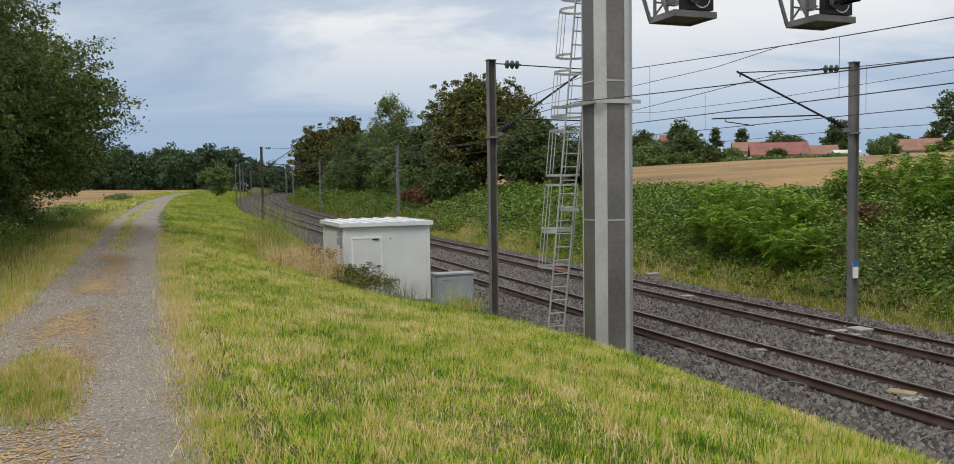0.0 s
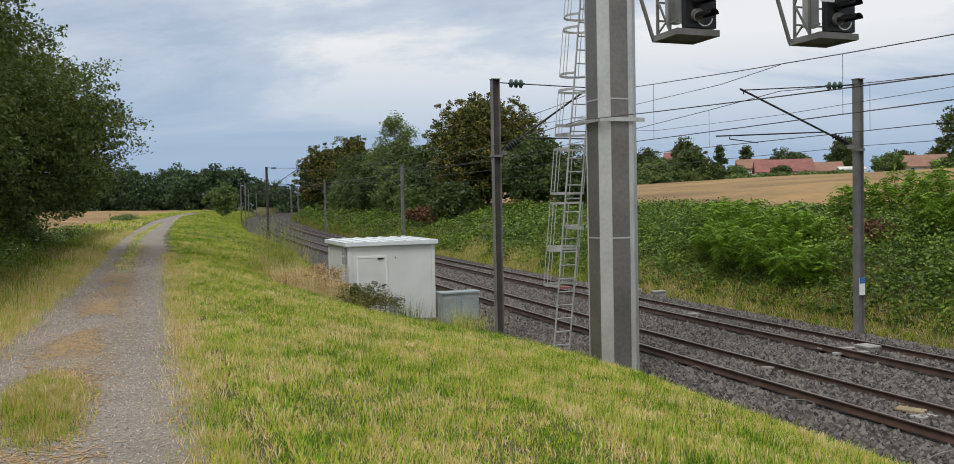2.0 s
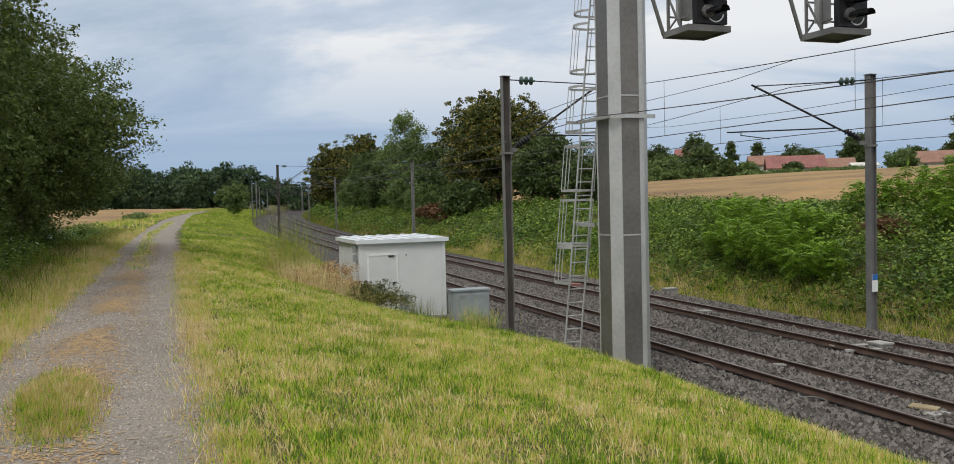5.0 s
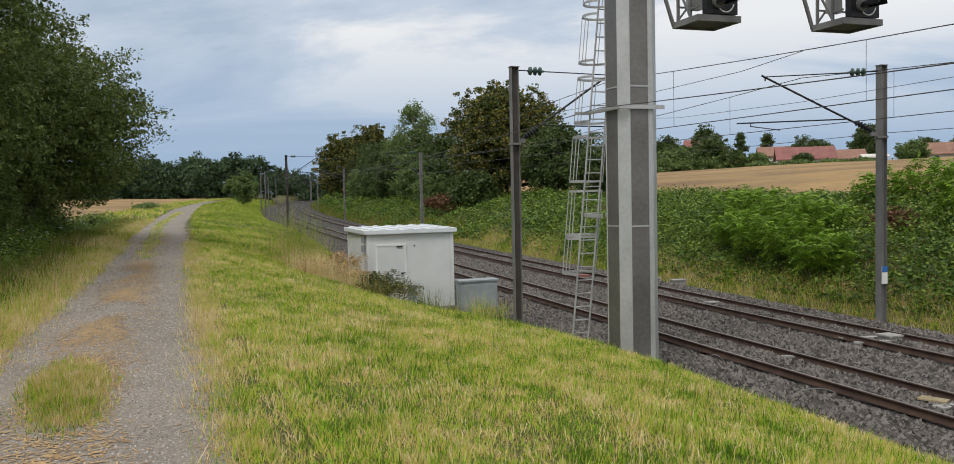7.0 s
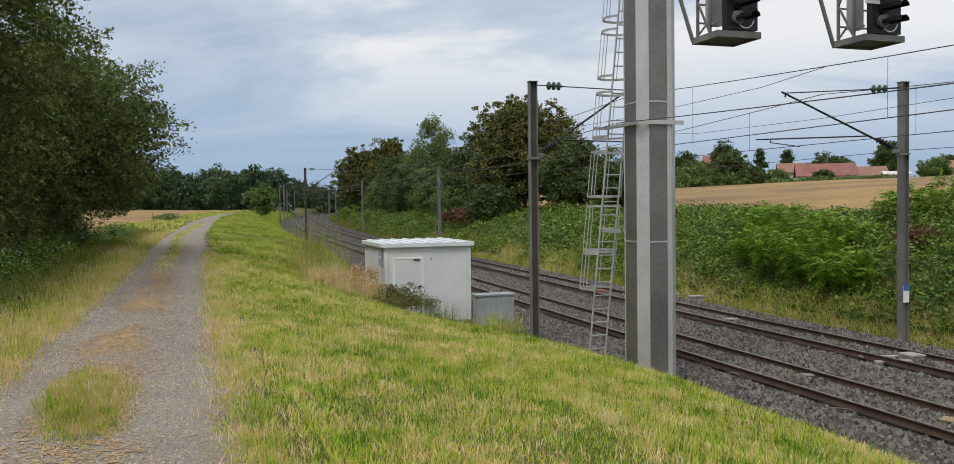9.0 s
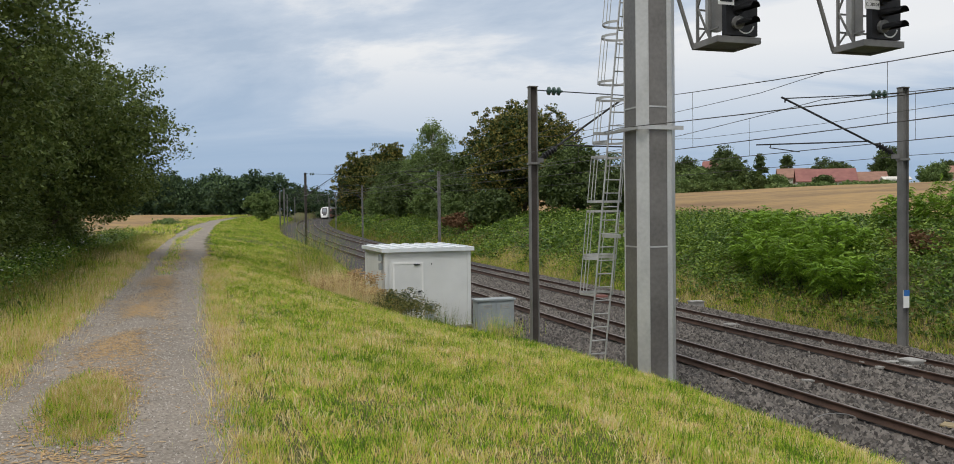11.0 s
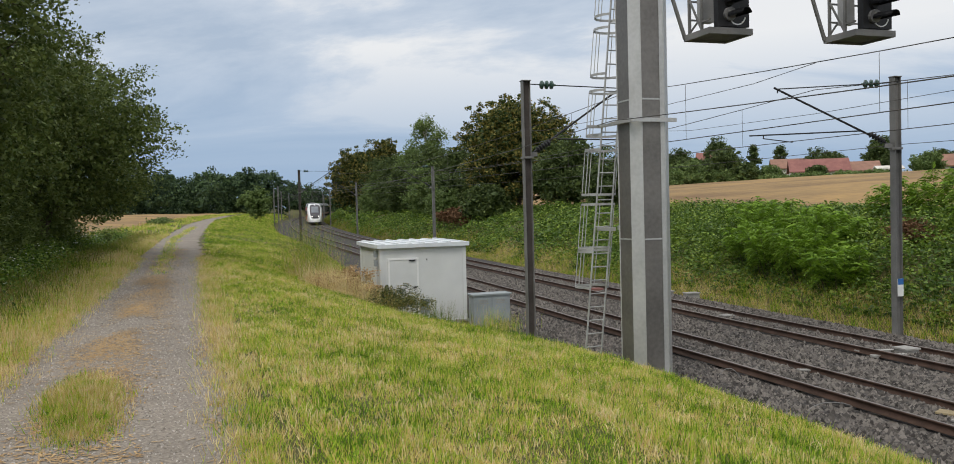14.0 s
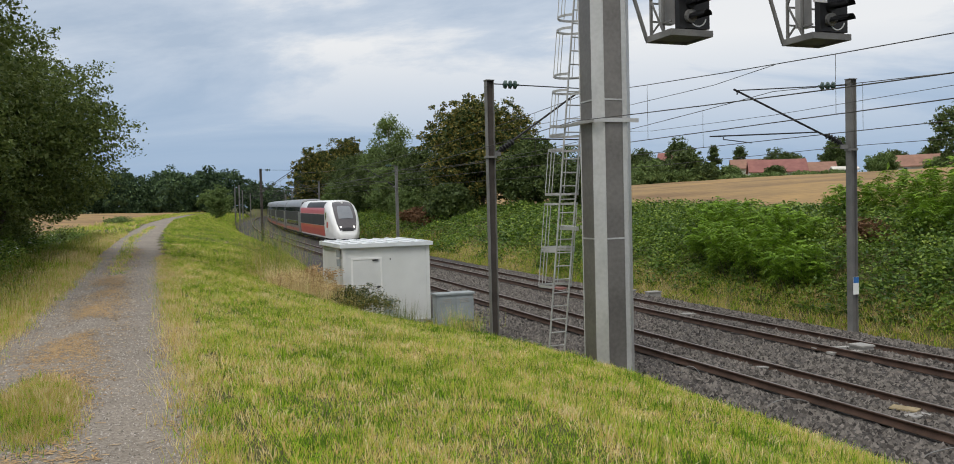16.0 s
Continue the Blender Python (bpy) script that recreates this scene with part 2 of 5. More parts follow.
M = {
    "soil": mat("soil_grass", (0.05, 0.055, 0.015), (0.12, 0.105, 0.035), 0.6, 0.95, bump=0.8, fine=25),
    "gravel": mat("gravel", (0.155, 0.13, 0.105), (0.32, 0.275, 0.225), 0.9, 0.95, bump=0.9, fine=38, c3=(0.225, 0.195, 0.16), fw=0.7),
    "chaff": mat("chaff", (0.30, 0.185, 0.085), (0.48, 0.33, 0.16), 3, 0.95, island=0.8, bump=0),
    # bed colour kept near black as painted shade in the gaps between stones
    "ballast": mat("ballast", (0.02, 0.017, 0.015), (0.11, 0.10, 0.092), 2.2, 0.95, bump=1.0, fw=0.75, fine=20, c3=(0.05, 0.045, 0.042)),
    "pebble": mat("path_pebble", (0.13, 0.112, 0.094), (0.44, 0.40, 0.355), 1.5, 0.9, island=0.8, bump=0),
    "stone": mat("ballast_stone", (0.02, 0.017, 0.015), (0.195, 0.175, 0.155), 1.5, 0.9, island=0.75, bump=0),
    "rail": mat("rusty_rail", (0.034, 0.021, 0.015), (0.088, 0.052, 0.038), 3, 0.8, bump=0.2),
    "railtop": mat("rail_head_steel", (0.16, 0.12, 0.10), (0.30, 0.26, 0.24), 6, 0.38, metal=0.7, bump=0),
    "sleeper": mat("sleeper_wood", (0.06, 0.05, 0.043), (0.16, 0.135, 0.115), 3, 0.9, objrand=0.4),
    "grass": grass_mat("grass_blade", -0.06, 1.08),
    "drygrass": grass_mat("dry_grass_blade", 0.2, 0.92),
    "lushgrass": grass_mat("lush_grass_blade", -0.26, 0.98),
    "strawgrass": grass_mat("straw_blade", 0.55, 0.95),
    "tuftgrass": grass_mat("olive_blade", 0.0, 0.8),
    "weedgrass": grass_mat("weed_grass_blade", -0.1, 0.45),
    # darkest bramble green, in noise patches, stands in for shaded gaps
    "bramble": mat("bramble_leaf", (0.035, 0.075, 0.012), (0.25, 0.33, 0.05), 0.55, 0.5, island=0.28, bump=0, trans=0.25, c3=(0.10, 0.175, 0.022), fine=2.2, fw=0.45),
    "shrub": mat("shrub_leaf", (0.05, 0.125, 0.01), (0.30, 0.46, 0.045), 0.7, 0.55, island=0.6, bump=0, trans=0.3, fine=2),
    "oak": mat("dark_leaf", (0.03, 0.055, 0.016), (0.14, 0.18, 0.045), 0.35, 0.6, island=0.55, bump=0, trans=0.22, c3=(0.068, 0.10, 0.028), fine=2),
    "nearoak": mat("near_dark_leaf", (0.045, 0.085, 0.022), (0.20, 0.25, 0.065), 0.5, 0.55, island=0.55, bump=0, trans=0.28, c3=(0.12, 0.155, 0.036), fine=2),
    "birch": mat("birch_leaf", (0.06, 0.105, 0.028), (0.21, 0.28, 0.085), 0.4, 0.6, island=0.6, bump=0, trans=0.3, fine=2),
    "rusttree": mat("browning_leaf", (0.025, 0.05, 0.011), (0.24, 0.20, 0.045), 0.3, 0.65, island=0.5, bump=0, trans=0.25, c3=(0.06, 0.085, 0.018), fine=2),
    "bracken": mat("brown_bracken", (0.09, 0.05, 0.025), (0.22, 0.12, 0.06), 1, 0.8, island=0.6, bump=0, trans=0.15),
    "forest": mat("forest_leaf", (0.022, 0.046, 0.022), (0.085, 0.135, 0.050), 0.09, 0.7, island=0.45, bump=0, trans=0.15, c3=(0.045, 0.08, 0.032), fine=0.6),
    "bark": mat("bark", (0.05, 0.04, 0.03), (0.14, 0.115, 0.09), 3, 0.95, bump=1.0, fine=18),
    "birchbark": mat("birch_bark", (0.30, 0.28, 0.25), (0.6, 0.58, 0.54), 3, 0.8, bump=0.4),
    "stubble": mat("stubble", (0.16, 0.095, 0.045), (0.36, 0.225, 0.085), 0.10, 0.95, bump=0.6, fine=1.1, c3=(0.255, 0.165, 0.07)),
    "galv": mat("galvanised_steel", (0.34, 0.34, 0.335), (0.52, 0.52, 0.51), 2, 0.5, metal=0.35, bump=0.05),
    "alu": mat("weathered_aluminium", (0.13, 0.122, 0.114), (0.225, 0.212, 0.197), 0.9, 0.42, metal=0.4, bump=0.04, fine=12),
    "alulight": mat("bright_aluminium", (0.40, 0.40, 0.39), (0.54, 0.54, 0.53), 1.2, 0.45, metal=0.4, bump=0.03, fine=14),
    "mastgrey": mat("mast_steel", (0.14, 0.138, 0.132), (0.25, 0.243, 0.232), 1.5, 0.6, metal=0.2, bump=0.1),
    # brown mast steel, darkened to carry the shade between the flanges
    "mastbrownshade": mat("mast_steel_brown_shade", (0.05, 0.042, 0.036), (0.11, 0.095, 0.085), 1.5, 0.65, metal=0.2, bump=0.1),
    "black": mat("black_metal", (0.012, 0.012, 0.013), (0.03, 0.03, 0.032), 4, 0.5, bump=0.05),
    "wire": mat("wire", (0.06, 0.055, 0.05), (0.12, 0.11, 0.10), 4, 0.55, metal=0.5, bump=0),
    "glassgreen": mat("green_glass", (0.02, 0.045, 0.036), (0.06, 0.11, 0.09), 4, 0.15, bump=0, spec=0.6),
    "hutwhite": mat("hut_render", (0.58, 0.59, 0.58), (0.68, 0.69, 0.675), 1.2, 0.75, bump=0.12, fine=80),
    "hutroof": mat("hut_roof", (0.58, 0.61, 0.63), (0.72, 0.75, 0.77), 1.0, 0.5, bump=0.05),
    "cabinet": mat("cabinet_grey", (0.24, 0.27, 0.28), (0.33, 0.36, 0.37), 2, 0.6, bump=0.05),
    "concrete": mat("concrete", (0.24, 0.23, 0.215), (0.38, 0.37, 0.345), 4, 0.9, bump=0.4),
    "tanboard": mat("weathered_board", (0.20, 0.155, 0.08), (0.38, 0.31, 0.19), 3, 0.85, bump=0.2),
    "white": mat("white_paint", (0.74, 0.74, 0.72), (0.82, 0.82, 0.80), 3, 0.5, bump=0.03),
    "blue": mat("blue_paint", (0.03, 0.12, 0.36), (0.05, 0.17, 0.45), 3, 0.5, bump=0),
    "tile": mat("red_roof_tile", (0.19, 0.08, 0.07), (0.28, 0.125, 0.105), 0.8, 0.85, bump=0.4, fine=6),
    "tileo": mat("brown_roof_tile", (0.20, 0.11, 0.08), (0.30, 0.17, 0.12), 0.8, 0.85, bump=0.4, fine=6),
    "plaster": mat("plaster", (0.52, 0.49, 0.43), (0.66, 0.63, 0.57), 0.6, 0.9, bump=0.2, fine=8),
    "pane": mat("window_glass", (0.02, 0.025, 0.03), (0.05, 0.06, 0.07), 2, 0.08, bump=0, spec=0.6),
    "trainwhite": mat("train_white", (0.72, 0.72, 0.71), (0.80, 0.80, 0.79), 0.7, 0.28, bump=0, spec=0.5),
    "trainred": mat("train_red", (0.42, 0.07, 0.055), (0.50, 0.09, 0.07), 0.5, 0.3, bump=0, spec=0.5),
    "trainpink": mat("train_light_red", (0.50, 0.12, 0.15), (0.58, 0.15, 0.18), 0.5, 0.3, bump=0, spec=0.5),
    "trainsilver": mat("train_silver", (0.19, 0.195, 0.20), (0.27, 0.275, 0.28), 0.5, 0.35, metal=0.3, bump=0, spec=0.5),
    "traindark": mat("train_dark_grey", (0.022, 0.022, 0.025), (0.045, 0.045, 0.05), 0.5, 0.5, bump=0, spec=0.2),
    "trainglass": mat("train_glass", (0.015, 0.018, 0.022), (0.03, 0.034, 0.04), 1, 0.06, bump=0, spec=0.6),
    # base lighter than trainglass, to add the look of reflected sky
    "windscreen": mat("windscreen_sky_sheen", (0.10, 0.115, 0.135), (0.15, 0.165, 0.185), 0.8, 0.05, bump=0, spec=1.0),
    "trainmask": mat("train_mask_grey", (0.05, 0.045, 0.05), (0.08, 0.072, 0.078), 0.6, 0.22, bump=0, spec=0.6),
    "under": mat("underframe", (0.02, 0.018, 0.017), (0.05, 0.045, 0.042), 2, 0.8, bump=0.2),
    "lamp": glow("headlight", (1.0, 0.95, 0.85), 3.0),
    # pale blue stands in for the haze in front of the hills
    "hill": mat("hazed_far_hill", (0.20, 0.27, 0.36), (0.26, 0.33, 0.42), 0.004, 1.0, bump=0),
}


# ---- mesh helpers ----
def np_mesh(name, verts, faces, material, smooth=False):
    """A mesh from arrays: faces all of one size."""
    verts, faces = np.asarray(verts, dtype=np.float32), np.asarray(faces, dtype=np.int32)
    me = bpy.data.meshes.new(name)
    k = faces.shape[1]
    me.vertices.add(len(verts))
    me.vertices.foreach_set("co", verts.ravel())
    me.loops.add(faces.size)
    me.loops.foreach_set("vertex_index", faces.ravel())
    me.polygons.add(len(faces))
    me.polygons.foreach_set("loop_start", np.arange(0, faces.size, k, dtype=np.int32))
    me.update(calc_edges=True)
    if smooth:
        me.polygons.foreach_set("use_smooth", np.ones(len(faces), dtype=bool))
    me.materials.append(material)
    return me


def part(name, bm, material, parent, label="", smooth=False, bevel=0.0):
    """Links a bmesh as one mesh under a thing."""
    if bevel:
        bmesh.ops.bevel(bm, geom=[e for e in bm.edges if e.calc_face_angle(0) > 0.6], offset=bevel, segments=1, affect="EDGES", clamp_overlap=True)
    bmesh.ops.recalc_face_normals(bm, faces=bm.faces)
    me = bpy.data.meshes.new(name)
    bm.to_mesh(me)
    bm.free()
    if smooth:
        me.polygons.foreach_set("use_smooth", np.ones(len(me.polygons), dtype=bool))
    me.materials.append(material)
    ob = new(name, me)
    ob.parent = parent
    if label:
        tagged(ob, label)
    return ob


def thing(name, m, label, category, group="", kind=""):
    ob = new(name)
    ob.matrix_basis = m
    return tagged(ob, label, category, group, kind)


def box(bm, x0, x1, y0, y1, z0, z1, m=None):
    vs = [bm.verts.new(p) for p in ((x0, y0, z0), (x1, y0, z0), (x1, y1, z0), (x0, y1, z0), (x0, y0, z1), (x1, y0, z1), (x1, y1, z1), (x0, y1, z1))]
    if m is not None:
        for v in vs:
            v.co = m @ v.co
    for f in ((3, 2, 1, 0), (4, 5, 6, 7), (0, 1, 5, 4), (1, 2, 6, 5), (2, 3, 7, 6), (3, 0, 4, 7)):
        bm.faces.new([vs[i] for i in f])
    return bm


def boxes(*args):
    bm = bmesh.new()
    for a in args:
        box(bm, *a)
    return bm


def rod(bm, a, b, r, r2=None, n=8):
    """A tapered round bar between two points."""
    a, b = Vector(a), Vector(b)
    q = (b - a).to_track_quat("Z", "Y")
    r2 = r if r2 is None else r2
    rings = []
    for p, rr in ((a, r), (b, r2)):
        rings.append([bm.verts.new(p + q @ Vector((math.cos(2 * math.pi * i / n) * rr, math.sin(2 * math.pi * i / n) * rr, 0))) for i in range(n)])
    for i in range(n):
        bm.faces.new((rings[0][i], rings[0][(i + 1) % n], rings[1][(i + 1) % n], rings[1][i]))
    bm.faces.new(rings[0][::-1])
    bm.faces.new(rings[1])
    return bm


def rods(*args, n=8):
    bm = bmesh.new()
    for a in args:
        rod(bm, *a, n=n)
    return bm


def beam(bm, a, b, w, h):
    """A square bar between two points."""
    a, b = Vector(a), Vector(b)
    d = b - a
    m = Matrix.Translation(a) @ d.to_track_quat("Y", "Z").to_matrix().to_4x4()
    return box(bm, -w / 2, w / 2, 0, d.length, -h / 2, h / 2, m)


def disc_stack(bm, a, b, radii, n=12):
    """A turned shape along the line a-b: (fraction, radius) pairs."""
    a, b = Vector(a), Vector(b)
    q = (b - a).to_track_quat("Z", "Y")
    last = None
    for f, r in radii:
        p = a.lerp(b, f)
        ring = [bm.verts.new(p + q @ Vector((math.cos(2 * math.pi * i / n) * r, math.sin(2 * math.pi * i / n) * r, 0))) for i in range(n)]
        if last:
            for i in range(n):
                bm.faces.new((last[i], last[(i + 1) % n], ring[(i + 1) % n], ring[i]))
        else:
            bm.faces.new(ring[::-1])
        last = ring
    bm.faces.new(last)
    return bm


# ---- the line of the railway ----
RAIL_Z, GRADE, SPACING, CANT = -1.925, 0.00624, 3.887, 0.07
K_AT = (-60, 0, 50, 100, 150, 200, 260, 420, 1300)
K = (0.00083, 0.00083, 0.00018, 0.00109, 0.00071, 0.00062, 0.00072, 0.00071, 0.0009)
S_ALL = np.concatenate([np.arange(-60, 420, 1.0), np.arange(420, 1300, 5.0)])
_ds = np.diff(S_ALL)
_k = np.interp(S_ALL, K_AT, K)
_turn = np.concatenate([[0], np.cumsum((_k[1:] + _k[:-1]) / 2 * _ds)])
_i0 = int(np.argmin(abs(S_ALL)))
HEAD = radians(21.377) - (_turn - _turn[_i0])
_dx, _dy = -np.sin(HEAD), np.cos(HEAD)
LX = np.concatenate([[0], np.cumsum((_dx[1:] + _dx[:-1]) / 2 * _ds)])
LY = np.concatenate([[0], np.cumsum((_dy[1:] + _dy[:-1]) / 2 * _ds)])
LX += 13.964 * math.cos(HEAD[_i0]) - LX[_i0]
LY += 13.964 * math.sin(HEAD[_i0]) - LY[_i0]


def line_head(s):
    return np.interp(s, S_ALL, HEAD)


def grade(s):
    """Rise of the line along its length."""
    return GRADE * np.clip(s, 0, 500)


def on_line(s, o, z=0.0):
    """World place at the distance s along the railway and o to its side, z over the level of the rails."""
    s, o = np.asarray(s, float), np.asarray(o, float)
    h = line_head(s)
    far = np.where(s < -60, s + 60, np.where(s > 1295, s - 1295, 0.0))
    x = np.interp(s, S_ALL, LX) + np.cos(h) * np.clip(o, -60, 60) - np.sin(h) * far
    y = np.interp(s, S_ALL, LY) + np.sin(h) * np.clip(o, -60, 60) + np.cos(h) * far
    over = o - np.clip(o, -60, 60)
    x, y = x + over * math.cos(0.33), y + over * math.sin(0.33)
    return np.stack([x, y, RAIL_Z + grade(s) + z + 0 * x], -1)


def frame_at(s, o, z=0.0):
    """Pose whose y axis runs along the line and x axis to its right."""
    x, y, zz = on_line(s, o, z)
    return pose(float(x), float(y), float(zz), 0, 0, math.degrees(line_head(s)))


PROFILE_O = (-1500, -300, -120, -60, -24, -17, -13.5, -10, -6.9, -6.3, -5.6, -5.0, 5.2, 6.2, 9, 13, 15.5, 20, 40, 95, 200, 500, 1500)
PROFILE_Z = (0.0, 1.0, 2.3, 2.2, 1.95, 1.93, 1.92, 1.56, 0.88, 0.62, 0.0, -0.45, -0.45, 0.25, 1.4, 2.45, 2.72, 2.95, 4.1, 6.7, 8.0, 9.0, 8.0)


def land(s, o):
    """Height of the ground over the rails, with soft unevenness."""
    s, o = np.asarray(s, float), np.asarray(o, float)
    z = np.interp(o, PROFILE_O, PROFILE_Z)
    soft = np.clip((abs(o) - 5.2) / 4, 0, 1)
    # the bank dips towards the hut
    z = z - np.interp(s, (12, 17, 21, 26, 32, 42, 58), (0, 0.28, 0.68, 1.0, 1.0, 0.6, 0)) * np.clip((o + 12.8) / 5, 0, 1) * np.clip((-5.3 - o) / 0.6, 0, 1)
    # and rises to a hump further along
    z = z + 0.1 * np.clip((s - 52) / 22, 0, 1) * np.clip((190 - s) / 60, 0, 1) * np.clip((o + 13.3) / 2.5, 0, 1) * np.clip((-6.4 - o) / 1.8, 0, 1)
    z = z + soft * (0.06 * np.sin(s * 0.31 + o * 0.5) + 0.05 * np.sin(s * 0.13 - o * 0.9) + 0.03 * np.sin(s * 0.9 + o * 1.7)) * np.where(abs(o + 14.7) < 1.6, 0.35, 1)
    return z


def ground_at(s, o):
    return on_line(s, o, land(s, o))


def grid_mesh(name, srow, ocol, zfun, material, smooth=True):
    ss, oo = np.meshgrid(srow, ocol, indexing="ij")
    v = on_line(ss, oo, zfun(ss, oo)).reshape(-1, 3)
    r, c = len(srow), len(ocol)
    i = np.arange(r * c).reshape(r, c)
    f = np.stack([i[:-1, :-1], i[:-1, 1:], i[1:, 1:], i[1:, :-1]], -1).reshape(-1, 4)
    return np_mesh(name, v, f, material, smooth)


rng = np.random.default_rng(7)


def random_turns(n):
    """n random frames: two unit vectors at right angles."""
    a = rng.normal(size=(n, 3))
    a /= np.linalg.norm(a, axis=1)[:, None]
    b = np.cross(a, rng.normal(size=(n, 3)))
    b /= np.linalg.norm(b, axis=1)[:, None]
    return a, b


def leaf_arrays(centres, size, flat=0.0, plain=False):
    """Small folded leaves, one at each centre. flat: how far they lie level; plain: three-cornered, for far crowns."""
    n = len(centres)
    a, b = random_turns(n)
    if flat:
        a[:, 2] *= 1 - flat
        b[:, 2] *= 1 - flat
    s = (size * rng.uniform(0.6, 1.4, n))[:, None]
    if plain:
        v = np.stack([centres - a * s, centres + a * s * 0.7 - b * s * 0.6, centres + a * s * 0.5 + b * s * 0.7], 1).reshape(-1, 3)
        return v, np.arange(3 * n).reshape(-1, 3)
    w = np.cross(a, b) * s * 0.12
    v = np.stack([centres - a * s, centres - b * s * 0.55 + w, centres + a * s, centres + b * s * 0.55 + w], 1).reshape(-1, 3)
    return v, np.arange(4 * n).reshape(-1, 4)


def blob_points(blobs, count, clump, shell=0.55, per=45):
    """Points in leafy clumps that fill the outer part of overlapping round masses."""
    vol = np.array([bl[3] * bl[4] * bl[5] for bl in blobs]) ** 0.75
    pick = rng.choice(len(blobs), size=max(8, count // per), p=vol / vol.sum())
    bl = np.array(blobs)[pick]
    d = rng.normal(size=(len(pick), 3))
    d /= np.linalg.norm(d, axis=1)[:, None]
    rr = rng.uniform(shell ** 2, 1.0, len(pick)) ** 0.5
    cc = bl[:, :3] + d * rr[:, None] * bl[:, 3:6]
    which = rng.integers(0, len(cc), count)
    sp = np.clip(rng.normal(size=(count, 3)), -1.5, 1.5) * clump * np.array([1, 1, 0.7])
    return cc[which] + sp * rng.uniform(0.5, 1.3, len(cc))[which][:, None]


def tree(name, label, category, base, blobs, count, size, leaf, clump=0.35, trunk=0.2, bark="bark", shell=0.55, group="", per=45, flat=0.0, core=True):
    """A tree or shrub: tapered trunk, limbs to each leafy mass, and a crown of single leaves."""
    x, y, z = (float(c) for c in base)
    t = thing(name, pose(x, y, z), label, category, group)
    top = max(bl[2] for bl in blobs)
    bm = bmesh.new()
    mid = [bl for bl in blobs]
    cx, cy = np.mean([bl[0] for bl in mid]), np.mean([bl[1] for bl in mid])
    k = 5
    pts = [Vector((cx * (i / k) ** 1.5 + 0.1 * math.sin(i * 2.1) * (i > 0), cy * (i / k) ** 1.5 + 0.1 * math.cos(i * 1.7) * (i > 0), -0.3 + (top + 0.3) * i / k)) for i in range(k + 1)]
    for i in range(k):
        rod(bm, pts[i], pts[i + 1], trunk * (1 - i / k * 0.8), trunk * (1 - (i + 1) / k * 0.8), 7)
    part("trunk", bm, M[bark], t)
    for bl in blobs:
        end = Vector(bl[:3])
        f = min(max(0.18, (end.z - bl[5] * 0.8) / max(top, 0.1)), 0.8)
        start = pts[0].lerp(pts[-1], f)
        if trunk > 0.03:
            bm = bmesh.new()
            bend = start.lerp(end, 0.5) + Vector((0, 0, 0.12 * (end - start).length))
            rod(bm, start, bend, trunk * 0.4, trunk * 0.25, 6)
            rod(bm, bend, end, trunk * 0.25, trunk * 0.1, 6)
            for j in range(3):
                tip = end + Vector(np.clip(rng.normal(size=3), -1, 1)) * bl[3] * 0.4
                rod(bm, bend.lerp(end, 0.3 + 0.25 * j), tip, trunk * 0.14, trunk * 0.03, 5)
            part("limb", bm, M[bark], t)
    plain = size > 0.1
    v, f = leaf_arrays(blob_points(blobs, count, clump, shell, per), size, flat, plain)
    if core:
        inner = [(b[0], b[1], b[2], b[3] * 0.62, b[4] * 0.62, b[5] * 0.62) for b in blobs]
        v2, f2 = leaf_arrays(blob_points(inner, count // 5, clump, 0.2, 12), size * 1.7, 0.0, plain)
        v, f = np.concatenate([v, v2]), np.concatenate([f, f2 + len(v)])
    ob = new("crown", np_mesh("crown", v, f, M[leaf]))
    ob.parent = t
    return t


